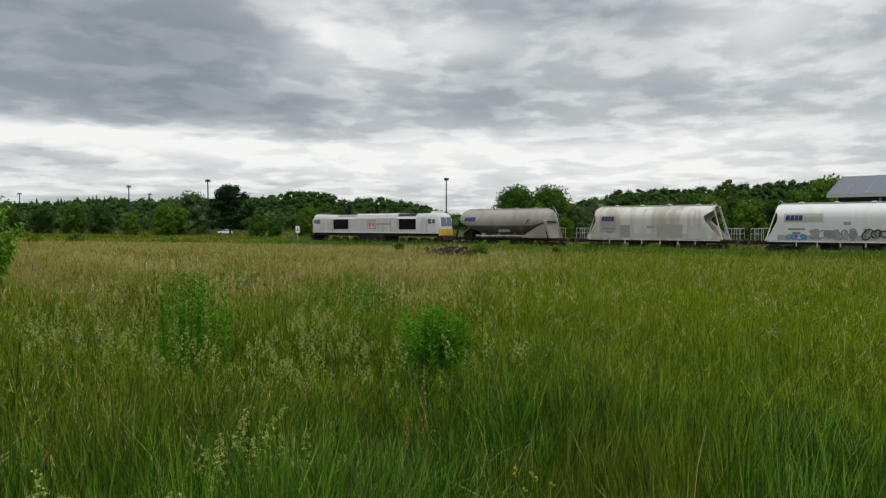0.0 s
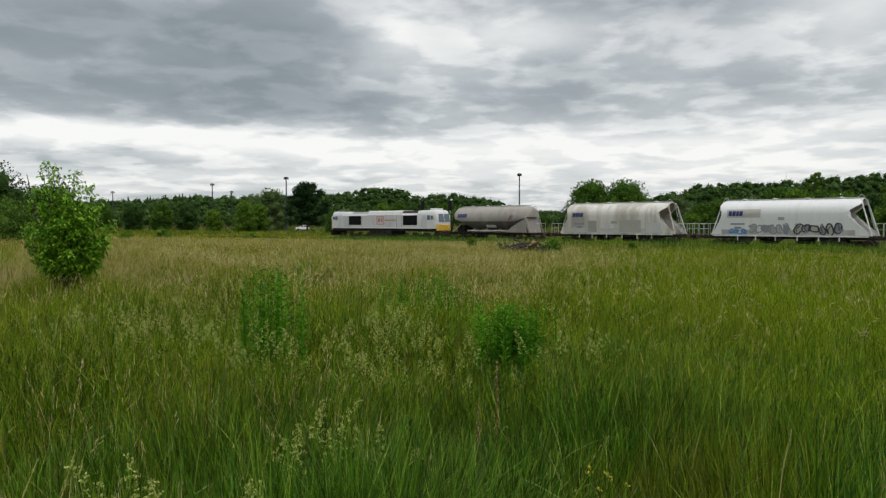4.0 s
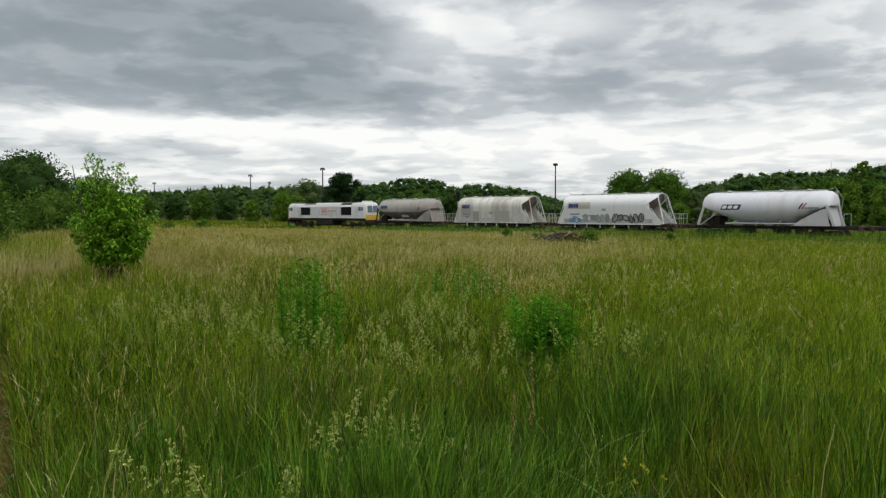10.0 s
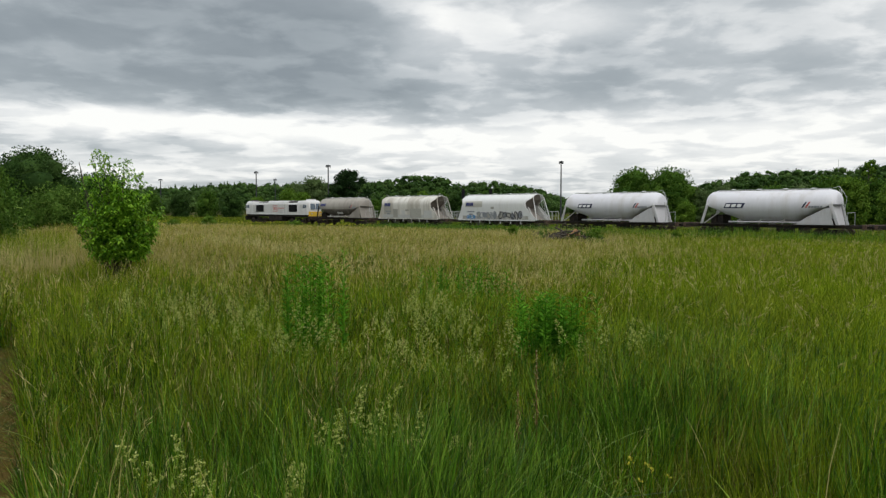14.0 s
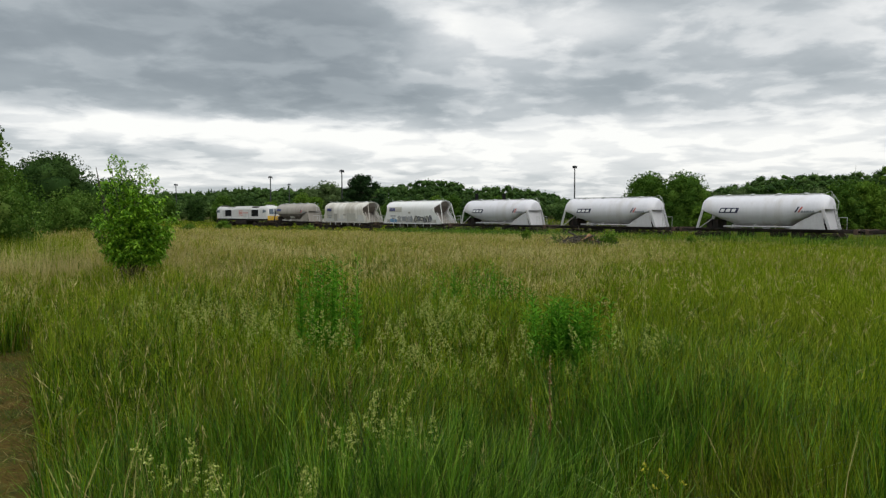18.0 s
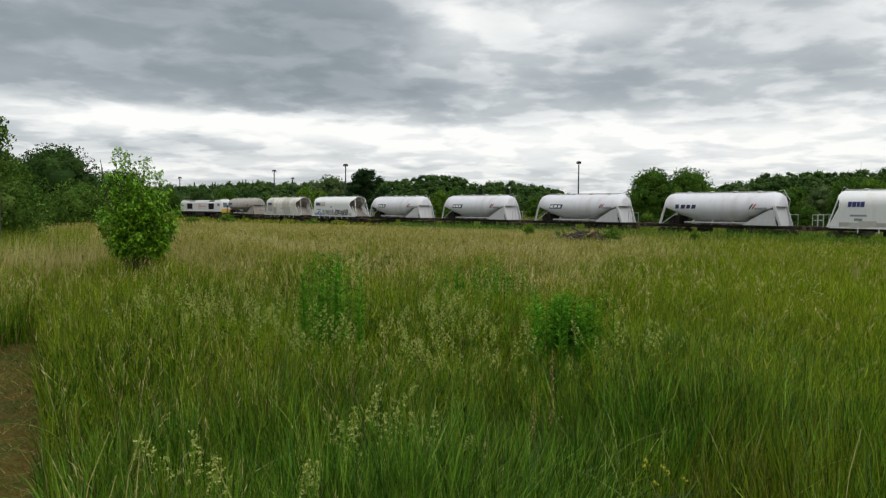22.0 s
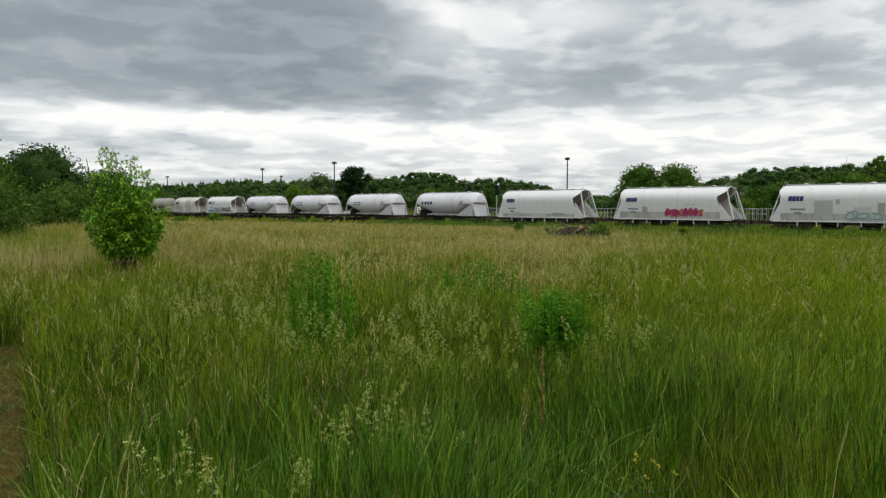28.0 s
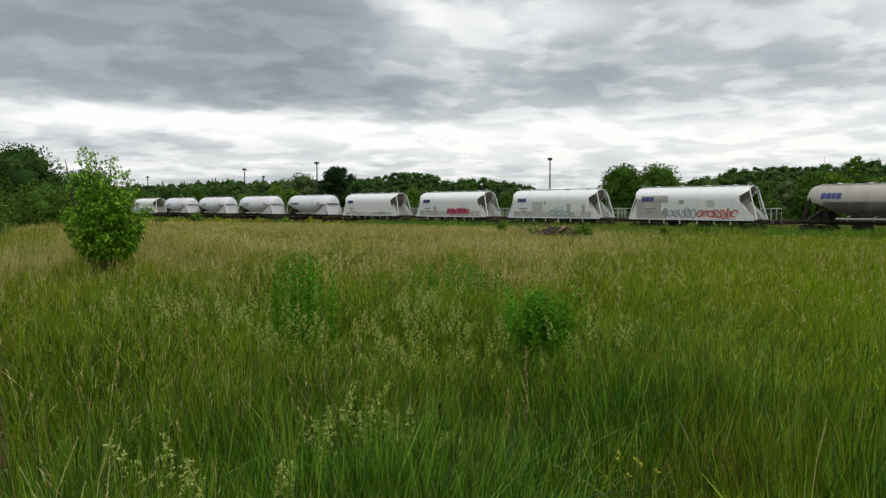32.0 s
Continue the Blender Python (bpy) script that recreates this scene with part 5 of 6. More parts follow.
def parked_car(az, d):
    x, y, z = at(az, d)
    t = thing("parked_car", "white hatchback car parked beyond the meadow", "car", pose(x, y, z, 0, 0, 8))
    m = Mesh()
    for side in (-1, 1):
        pass
    hull = [(-2.05, 0.35), (-2.1, 0.75), (-1.95, 0.92), (-1.1, 1.0), (-0.45, 1.02), (1.9, 1.0), (2.05, 0.8), (2.05, 0.35)]
    m.loft([[(px, py * k, pz) for px, pz in hull] for py, k in ((-0.86, 1.0), (-0.5, 1.0), (0.5, 1.0), (0.86, 1.0))])
    part("body", m, CAR_PAINT, t)
    m = Mesh()
    cab = [(-1.05, 0.99), (-0.35, 1.42), (0.2, 1.5), (1.2, 1.46), (1.85, 0.99)]
    m.loft([[(px, -0.72, pz) for px, pz in cab], [(px, 0.72, pz) for px, pz in cab]])
    cabin = part("cabin", m, CAR_PAINT, t)
    for xs in (((-0.85, 1.04), (-0.3, 1.38), (0.25, 1.42), (0.25, 1.04)), ((0.33, 1.04), (0.33, 1.42), (1.1, 1.38), (1.45, 1.04))):
        for py in (-0.735, 0.735):
            m = Mesh()
            m.prism(xs, py - 0.008, py + 0.008)
            part("side_window", m, GLASS, cabin)
    for px in (-1.3, 1.3):
        for py in (-0.8, 0.8):
            m = Mesh()
            m.tube([(px, py - 0.1, 0.31), (px, py + 0.1, 0.31)], 0.31, 14)
            part("wheel", m, RUBBER, t, "", True)


parked_car(8.62, 222)


def shed():
    """Loading shed beyond the track: timber sides, ribbed sheet roof with paler sheets."""
    x, y, z = at(-36.84, 92)
    t = thing("loading_shed", "long timber loading shed with weathered ribbed sheet roof", "building", pose(x, y, z, 0, 0, -48.5))
    L1, W, EAVE, RIDGE = 38.0, 8.0, 6.32, 8.75      # eaves line along y = 0
    for y0 in (1.2, 2 * W - 1.2):
        m = Mesh()
        m.box(0.7, L1, y0 - 0.08, y0 + 0.08, 0.0, EAVE + 0.2)
        part("wall", m, TIMBER, t, "dark board wall")
        for k in range(9):
            m = Mesh()
            m.box(0.7 + 4.3 * k, 0.95 + 4.3 * k, y0 - 0.2, y0 - 0.083, 0, EAVE)
            part("post", m, GALV, t)
    m = Mesh()
    m.loft([[(px, 1.2, 0), (px, 2 * W - 1.2, 0), (px, 2 * W - 1.2, EAVE + 0.2), (px, W, RIDGE - 0.25), (px, 1.2, EAVE + 0.2)] for px in (0.55, 0.69)])
    part("gable_wall", m, TIMBER, t)
    for ye in (0.0, 2 * W):
        m = Mesh()
        m.loft([[(px, ye, EAVE), (px, W, RIDGE), (px, W, RIDGE - 0.12), (px, ye, EAVE - 0.12)] for px in (0, L1)])
        roof = part("roof", m, SHEET_ROOF, t, "weathered grey sheet roof")
        for k in range(26):
            m = Mesh()
            px = 0.08 + 1.95 * k
            if px > L1:
                break
            wd = 0.05
            m.loft([[(px - wd, ye, EAVE + 0.05), (px + wd, ye, EAVE + 0.05), (px + wd, ye, EAVE), (px - wd, ye, EAVE)],
                    [(px - wd, W, RIDGE + 0.05), (px + wd, W, RIDGE + 0.05), (px + wd, W, RIDGE), (px - wd, W, RIDGE)]])
            part("roof_rib", m, ROOF_PANEL, roof)
        m = Mesh()
        m.box(0, L1, ye - 0.03, ye + 0.04, EAVE - 0.38, EAVE - 0.02)
        part("fascia", m, GALV, t, "pale eaves fascia")


shed()


def brush_pile():
    """Felled brushwood heaped on the meadow, with a few cut logs."""
    rng = np.random.default_rng(5)
    x, y, z = at(PILE_AZ, PILE_D)
    t = thing("brush_pile", "heap of dead brushwood with cut logs in the grass", "wood pile", pose(x, y, z, 0, 0, PILE_AZ))
    for k in range(130):
        m = Mesh()
        cx = rng.uniform(-1.9, 1.8)
        top = 0.80 * math.exp(-((cx - 0.3) / 1.6) ** 2) + 0.2
        cy, cz = rng.uniform(-0.8, 0.8), rng.uniform(0.1, top)
        a, b, ln = rng.uniform(0, 6.28), rng.normal() * 0.13, rng.uniform(0.4, 1.0)
        dx, dy, dz = math.cos(a) * ln, math.sin(a) * ln * 0.7, b * ln
        bend = rng.normal(size=3) * 0.1
        m.tube([(cx - dx, cy - dy, max(0.05, cz - dz)), (cx + bend[0], cy + bend[1], cz + bend[2]), (cx + dx, cy + dy, max(0.05, cz + dz))], [0.06, 0.045, 0.015], 5)
        part("branch", m, TWIG, t)
    for cx, cy, cz, ln, a in ((0.45, -0.5, 0.92, 0.22, 0.9), (0.7, -0.45, 0.82, 0.2, -0.7), (-1.35, -0.7, 0.42, 0.26, 0.8), (0.25, -0.6, 0.8, 0.18, 0.1)):
        m = Mesh()
        m.tube([(cx - ln * math.cos(a), cy, cz - ln * math.sin(a)), (cx + ln * math.cos(a), cy + 0.2, cz + ln * math.sin(a))], [0.12, 0.10], 9)
        part("cut_log", m, CUT_WOOD, t, "reddish cut log")
    pts = np.stack([rng.normal(size=2200) * 1.0, rng.uniform(-0.7, 0.7, 2200), np.abs(rng.normal(size=2200)) * 0.45], 1)
    v, f = leaf_quads(pts, 0.055, rng)
    tagged(part("withered_leaves", quick("withered_leaves", v, f, TWIG), None, t, "withered brown leaves"), kind="stuff")
    pts = np.stack([rng.uniform(-1.5, 2.1, 1800), rng.uniform(-0.9, 0.9, 1800), rng.uniform(0.2, 1.0, 1800)], 1)
    v, f = leaf_quads(pts[np.sin(pts[:, 0] * 3.1) > 0.1], 0.06, rng)
    tagged(part("nettles", quick("nettles", v, f, LEAF_MID), None, t, "green nettles growing through the heap"), kind="stuff")


brush_pile()


def far_antenna(az, d):
    x, y, z = at(az, d)
    t = thing("antenna_mast", "thin distant antenna mast above the treetops", "mast", pose(x, y, z))
    m = Mesh()
    m.tube([(0, 0, 0), (0, 0, 18.5)], [0.25, 0.08], 5)
    part("pole", m, GALV, t)


far_antenna(-28.35, 432)


# ---- the meadow ----
def waves(x, y, size, seed):
    """Smooth noise from 0 to 1 with lumps of about that size in metres."""
    rng = np.random.default_rng(seed)
    out = np.zeros_like(x)
    for k in range(7):
        a, f = rng.uniform(0, 6.28), rng.uniform(0.6, 1.6) * 3.1416 / size
        out += np.sin((x * math.cos(a) + y * math.sin(a)) * f + rng.uniform(0, 6.28) + 0.8 * np.sin(y * f * 0.7 + k))
    return np.clip(0.5 + out / 7 * 0.95, 0, 1)


def scatter(rng, count, d0, d1, power, az0=-43.0, az1=36.5):
    """Places in the fan before the camera; the density falls with distance to that power."""
    k = 2 - power
    d = (d0 ** k + (d1 ** k - d0 ** k) * rng.uniform(0, 1, count)) ** (1 / k)
    az = np.radians(rng.uniform(az0, az1, count))
    return -np.sin(az) * d, np.cos(az) * d, d, np.degrees(az)


PATH_U = (-math.sin(math.radians(31.0)), math.cos(math.radians(31.0)))
PATH_V = (-PATH_U[1], PATH_U[0])


def on_path(x, y):
    """The mown path that leads past the camera to the left."""
    u, v = PATH_U[0] * x + PATH_U[1] * y, PATH_V[0] * x + PATH_V[1] * y
    edge = 0.03 * np.sin(u * 3.1) + 0.02 * np.sin(u * 7.7) + 0.012 * u
    return (v > edge) & (v < 1.6 + edge) & (u > -5) & (u < 9.3 + 0.3 * np.sin(v * 5))


def near_pile(x, y):
    """Round and before the brush pile the grass is trodden down."""
    px, py, _ = at(PILE_AZ, PILE_D - 1.2)
    return ((x - px) / 2.3) ** 2 + ((y - py) / 2.4) ** 2 < 1


def blades(x, y, h, w, lean, rng, segments, bearing=None):
    """Tapered, bending blades as arrays of vertices and faces."""
    k = len(x)
    z = land(x, y)
    a = rng.uniform(0, 6.2832, k) if bearing is None else bearing
    wind = 0.12
    dx, dy = np.cos(a) + wind, np.sin(a) * 0.9
    b = rng.uniform(0, 3.1416, k)
    sx, sy = np.cos(b) * w * 0.5, np.sin(b) * w * 0.5
    rows = []
    for j in range(segments):
        u = j / segments
        cx, cy, cz = x + dx * lean * h * u ** 2, y + dy * lean * h * u ** 2, z + h * u * (1 - 0.25 * np.minimum(lean, 1.5) * u)
        t = 1 - 0.55 * u
        rows.append(np.stack([cx - sx * t, cy - sy * t, cz], 1))
        rows.append(np.stack([cx + sx * t, cy + sy * t, cz], 1))
    rows.append(np.stack([x + dx * lean * h, y + dy * lean * h, z + h * (1 - 0.25 * np.minimum(lean, 1.5))], 1))
    per = 2 * segments + 1
    v = np.stack(rows, 1).reshape(-1, 3)
    base = np.arange(k)[:, None] * per
    quads = [base + np.array([[2 * j, 2 * j + 1, 2 * j + 3, 2 * j + 2]]) for j in range(segments - 1)]
    tri = base + np.array([[2 * segments - 2, 2 * segments - 1, 2 * segments]])
    return v, quads, tri


def merge(sets):
    vs, fs, off = [], [], 0
    for v, quads, tri in sets:
        vs.append(v)
        fs += [q + off for q in quads] + [tri + off]
        off += len(v)
    quads = [f for f in fs if f.shape[1] == 4]
    tris = [f for f in fs if f.shape[1] == 3]
    return np.vstack(vs), ([np.vstack(quads)] if quads else []) + [np.vstack(tris)]


def sward(x, y, d, az):
    """Share of the fine yellow-green grass, mean height of the grass and its tufts at a place."""
    tuft, big = waves(x, y, 1.1, 3), waves(x, y, 6.0, 4)
    right = 1 / (1 + np.exp((az + 9 + 10 * (big - 0.5) + np.clip(9 - d, 0, 7) * 3.2) / 4.0))
    return right, (0.32 + 0.20 * right + 0.52 * tuft * (1 - 0.6 * right) + 0.14 * big) * (1 - 0.16 * right)


def dryness(x, y, d, az):
    """How ripe and tan the grass stands: a broad belt in the middle distance, thinning out beyond the goldenrod."""
    belt = np.clip((d - 8) / 9, 0.04, 1)
    side = 0.12 + 0.88 / (1 + np.exp(-(az + 9 + 4 * waves(x, y, 5.0, 22)) / 2.6))
    return belt * side * np.clip(0.30 + 0.75 * waves(x, y, 7.0, 8), 0, 1)


def meadow():
    rng = np.random.default_rng(2024)
    green, lush, fine, dead, ripe = [], [], [], [], []
    # near the camera the grass grows in tufts that spread from their foot
    for count, d0, d1, per, seg in ((5200, 1.25, 4.6, 18, 3), (6400, 4.6, 9.5, 14, 2)):
        cx, cy, cd, caz = scatter(rng, count, d0, d1, 1.0)
        keep = ~on_path(cx, cy)
        cx, cy, cd, caz = cx[keep], cy[keep], cd[keep], caz[keep]
        right, mean = sward(cx, cy, cd, caz)
        k = len(cx)
        broad = np.clip(waves(cx, cy, 1.6, 5) * 1.6 - 0.40 + 0.42 * right * (cd < 6.5) + 0.14 * (cd < 5.0), 0.06, 0.88)
        pick, other = rng.uniform(0, 1, k), rng.uniform(0, 1, k)
        sort = np.where(other < broad, 1, np.where(pick < right, 2, 0))
        size = mean * rng.uniform(0.62, 1.12, k) * np.where(cd < 2.4, 0.8, 1.0)
        for code, bag, width in ((0, green, 0.0040), (1, lush, 0.0062), (2, fine, 0.0034)):
            sel = np.flatnonzero(sort == code)
            if not len(sel):
                continue
            sel = np.repeat(sel, rng.integers(per // 2, per * 3 // 2, len(sel)))
            q = len(sel)
            a = rng.uniform(0, 6.2832, q)
            off = np.abs(rng.normal(0, 0.045, q)) + 0.005
            x, y = cx[sel] + np.cos(a) * off, cy[sel] + np.sin(a) * off
            h = size[sel] * rng.uniform(0.5, 1.12, q)
            lean = np.abs(rng.normal(0.10, 0.12, q)) + off * 2.2 + rng.uniform(0.35, 0.9, q) * (rng.uniform(0, 1, q) < 0.07)
            w = width * (np.maximum(cd[sel], 2.5) / 2.5) ** 0.62 * rng.uniform(0.45, 1.5, q)
            ok = ~on_path(x, y)
            bag.append(blades(x[ok], y[ok], h[ok], w[ok], lean[ok], rng, seg, (a + rng.normal(0, 0.5, q))[ok]))
    # last year's dead stems low between the tufts
    x, y, d, az = scatter(rng, 44000, 1.3, 11.0, 1.3)
    keep = ~on_path(x, y) & (rng.uniform(0, 1, len(x)) < np.clip(waves(x, y, 0.9, 14) * 1.6 - 0.15, 0.15, 1))
    x, y, d, az = x[keep], y[keep], d[keep], az[keep]
    mean = sward(x, y, d, az)[1]
    dead.append(blades(x, y, mean * rng.uniform(0.4, 0.95, len(x)), 0.0030 * (np.maximum(d, 2.5) / 2.5) ** 0.6, np.abs(rng.normal(0.2, 0.25, len(x))), rng, 2))
    # the middle and far meadow
    for count, d0, d1, power, seg in ((120000, 9.0, 24.0, 1.2, 2), (170000, 24.0, 78.0, 1.0, 1)):
        x, y, d, az = scatter(rng, count, d0, d1, power)
        w_ = x * PX + y * PY
        keep = (w_ < TRACK_D - 2.0) & ~on_path(x, y)
        x, y, d, az, w_ = x[keep], y[keep], d[keep], az[keep], w_[keep]
        right, h = sward(x, y, d, az)
        h = h * np.where(d > 24, rng.uniform(0.7, 1.0, len(x)), rng.uniform(0.5, 1.1, len(x)))
        h *= np.where(w_ > TRACK_D - 8, 1.55, 1.0) * np.where(near_pile(x, y), 0.42, 1.0)
        wd = 0.0066 * (d / 2.5) ** np.where(d > 20, 0.50, 0.52) * rng.uniform(0.4, 1.5, len(x))
        lean = np.abs(rng.normal(0.20, 0.24, len(x))) + rng.uniform(0.4, 1.0, len(x)) * (rng.uniform(0, 1, len(x)) < 0.06)
        f = rng.uniform(0, 1, len(x)) < right
        wd *= np.where(f & (d < 30), 0.72, 1.0)
        l = ~f & (rng.uniform(0, 1, len(x)) < np.clip(waves(x, y, 1.6, 5) * 1.5 - 0.68, 0.03, 0.7)) & (d < 30)
        for sel, bag in ((~f & ~l, green), (l, lush), (f, fine)):
            bag.append(blades(x[sel], y[sel], h[sel], wd[sel], lean[sel], rng, seg))
    # blade tips and bents that crowd the top of the sward
    for count, d0, d1, power in ((180000, 4.5, 24.0, 1.2), (280000, 20.0, 72.0, 1.0)):
        x, y, d, az = scatter(rng, count, d0, d1, power)
        w_ = x * PX + y * PY
        keep = (w_ < TRACK_D - 3.0) & ~on_path(x, y) & ~near_pile(x, y)
        x, y, d, az, w_ = x[keep], y[keep], d[keep], az[keep], w_[keep]
        right, h = sward(x, y, d, az)
        h = h * np.where(d > 22, rng.uniform(0.55, 1.0, len(x)), rng.uniform(0.45, 0.9, len(x))) * np.where(w_ > TRACK_D - 8, 1.4, 1.0)
        dry = 0.92 * dryness(x, y, d, az)
        toss = rng.uniform(0, 1, len(x))
        is_dry = toss < dry
        own = ~is_dry & (rng.uniform(0, 1, len(x)) < np.maximum(right, np.where(d > 6, 0.7, 0.3)))
        for sel, bag in ((own, fine), (is_dry, ripe), (~own & ~is_dry, green)):
            k = int(sel.sum())
            v, quads, tri = blades(x[sel], y[sel], rng.uniform(0.06, 0.15, k) * (np.minimum(d[sel], 20) / 4.5) ** 0.25, 0.0036 * (d[sel] / 2.5) ** 0.60, np.abs(rng.normal(0.45, 0.4, k)), rng, 1)
            v[:, 2] += np.repeat(h[sel], 3)
            bag.append((v, quads, tri))
    # uncut grass round the foot of the sapling
    px, py, _ = at(25.35, 12.1)
    x, y = px + rng.normal(size=900) * 0.45, py + rng.normal(size=900) * 0.35
    fine.append(blades(x, y, rng.uniform(0.60, 0.98, 900), 0.012 * rng.uniform(0.5, 1.4, 900), np.abs(rng.normal(0.2, 0.2, 900)), rng, 2))
    # taller pale grass before the thicket
    x, y, d, az = scatter(rng, 5000, 17, 27, 1.0, 28.5, 36.5)
    fine.append(blades(x, y, rng.uniform(0.7, 1.25, len(x)), 0.016 * rng.uniform(0.5, 1.4, len(x)), np.abs(rng.normal(0.2, 0.2, len(x))), rng, 2))
    # the meadow behind and beside the camera
    for count, d0, d1 in ((42000, 0.9, 9.0), (42000, 9.0, 45.0)):
        x, y, d, az = scatter(rng, count, d0, d1, 1.0, 34.5, 317.0)
        keep = ~on_path(x, y) & ((d > 1.2) | (rng.uniform(0, 1, count) < 0.4))
        x, y, d = x[keep], y[keep], d[keep]
        green.append(blades(x, y, rng.uniform(0.35, 0.75, len(x)) * np.where(d < 2.0, 0.5, 1.0), 0.010 * np.maximum(d / 4, 1) ** 0.8, np.abs(rng.normal(0.25, 0.25, len(x))), rng, 1))
    # beyond the track
    x, y, d, az = scatter(rng, 30000, 62, 320, 1.0)
    keep = (x * PX + y * PY > TRACK_D + 3.2)
    x, y, d = x[keep], y[keep], d[keep]
    green.append(blades(x, y, 0.5 * rng.uniform(0.5, 1.3, len(x)), 0.0012 * d, np.abs(rng.normal(0.2, 0.2, len(x))), rng, 1))
    # rank growth along the foot of the ballast
    s_, w_ = rng.uniform(-75, 60, 34000), rng.uniform(TRACK_D - 7.5, TRACK_D - 2.1, 34000)
    x, y = PX * w_ + UX * s_, PY * w_ + UY * s_
    tall = (1.06 + 0.4 * waves(x, y, 3.0, 12)) * rng.uniform(0.65, 1.12, len(x)) * np.where(w_ > TRACK_D - 3.0, 0.8, 1.0)
    lush.append(blades(x, y, tall, 0.05 * rng.uniform(0.5, 1.4, len(x)), np.abs(rng.normal(0.3, 0.25, len(x))), rng, 1))
    # along the track, far to the left
    for w0, w1, h0 in ((40, TRACK_D - 2.2, 0.75), (TRACK_D + 2.2, 90, 0.6)):
        s_, w_ = rng.uniform(-230, -20, 26000), rng.uniform(w0, w1, 26000)
        x, y = PX * w_ + UX * s_, PY * w_ + UY * s_
        d = np.hypot(x, y)
        green.append(blades(x, y, h0 * rng.uniform(0.6, 1.2, len(x)), 0.0010 * d, np.abs(rng.normal(0.25, 0.2, len(x))), rng, 1))
    for name, label, mat, bag in (("meadow_grass", "tall mixed green meadow grass", GRASS, green), ("lush_grass", "dark lush grass tufts in the meadow", LUSH, lush),
                                  ("fine_grass", "fine yellow-green meadow grass", FINE, fine), ("dead_grass", "brown dead stems low between the grass tufts", DEAD, dead),
                                  ("ripening_grass", "tan ripening bents over the far meadow", BENT, ripe)):
        v, f = merge(bag)
        tagged(new(name, quick(name, v, f, mat)), label, "grass", kind="stuff")


def seed_heads():
    """Dry stalks with loose panicles over the green grass."""
    rng = np.random.default_rng(77)
    sets = []
    for count, d0, d1, power, grains, az0, nod in ((4200, 1.6, 9.0, 1.2, 10, 36.5, 0.20), (24000, 9.0, 28.0, 1.1, 6, 36.5, 0.20), (60000, 28.0, 74.0, 1.0, 3, 36.5, 0.22), (2600, 5.5, 15.0, 1.0, 12, -4.0, 0.62)):
        x, y, d, az = scatter(rng, count, d0, d1, power, -43.0, az0)
        w_ = x * PX + y * PY
        dry = 0.09 if nod > 0.5 else np.maximum(0.75 * dryness(x, y, d, az), 0.10 * (az > 2))
        keep = (w_ < TRACK_D - 3.0) & ~on_path(x, y) & ~near_pile(x, y) & (rng.uniform(0, 1, count) < dry)
        x, y, d = x[keep], y[keep], d[keep]
        k = len(x)
        h = rng.uniform(0.62, 0.95, k) * np.where(d < 3, 0.85, 1.0)
        lean = np.abs(rng.normal(nod, 0.15, k))
        wd = 0.0020 * (np.maximum(d, 2.5) / 2.5) ** 0.75
        v, quads, tri = blades(x, y, h, wd, lean, np.random.default_rng(78), 2)
        sets.append((v, quads, tri))
        tips = v.reshape(k, 5, 3)[:, 4]
        mid = v.reshape(k, 5, 3)[:, 2:4].mean(1)
        down = (mid - tips) * 0.55
        u = rng.uniform(0, 1, (k, grains, 1))
        grow = ((np.maximum(d, 2.5) / 2.5) ** 0.62)[:, None, None]
        c = tips[:, None] + down[:, None] * u + rng.normal(size=(k, grains, 3)) * (0.004 + 0.007 * u) * grow
        way = -down[:, None] / np.linalg.norm(down, axis=1)[:, None, None] + rng.normal(size=(k, grains, 3)) * 0.28
        side = np.cross(way, rng.normal(size=(k, grains, 3)))
        side /= np.linalg.norm(side, axis=2)[:, :, None]
        ln, wd2 = way * 0.022 * grow ** 0.5 * (1.2 if grains == 3 else 1.1 if grains == 6 else 0.8), side * 0.0014 * grow
        lv = np.stack([c - ln, c + wd2, c + ln, c - wd2], 2).reshape(-1, 3)
        sets.append((lv, [np.arange(len(lv)).reshape(-1, 4)], np.zeros((0, 3), int)))
    # pale tall grass before the thicket
    x, y, d, az = scatter(rng, 3600, 15, 27, 1.0, 27.5, 36.5)
    sets.append(blades(x, y, rng.uniform(0.6, 1.2, len(x)), 0.011 * rng.uniform(0.5, 1.4, len(x)), np.abs(rng.normal(0.25, 0.2, len(x))), rng, 2))
    # tall dry grass left standing behind and beside the brush pile
    px, py, _ = at(PILE_AZ + 0.2, PILE_D + 1.9)
    x, y = px + rng.normal(size=700) * 1.9, py + rng.normal(size=700) * 0.5
    sets.append(blades(x, y, rng.uniform(0.8, 1.55, 700), 0.016 * rng.uniform(0.5, 1.4, 700), np.abs(rng.normal(0.3, 0.2, 700)), rng, 2))
    # dry blades arching over
    x, y, d, az = scatter(rng, 750, 1.7, 14.0, 1.2)
    keep = ~on_path(x, y)
    x, y, d = x[keep], y[keep], d[keep]
    sets.append(blades(x, y, rng.uniform(0.35, 0.72, len(x)), 0.0042 * (d / 2.5) ** 0.6, rng.uniform(0.3, 1.0, len(x)), rng, 5))
    v, f = merge(sets)
    tagged(new("seed_heads", quick("seed_heads", v, f, STRAW)), "tan dry seed heads standing over the grass", "grass", kind="stuff")


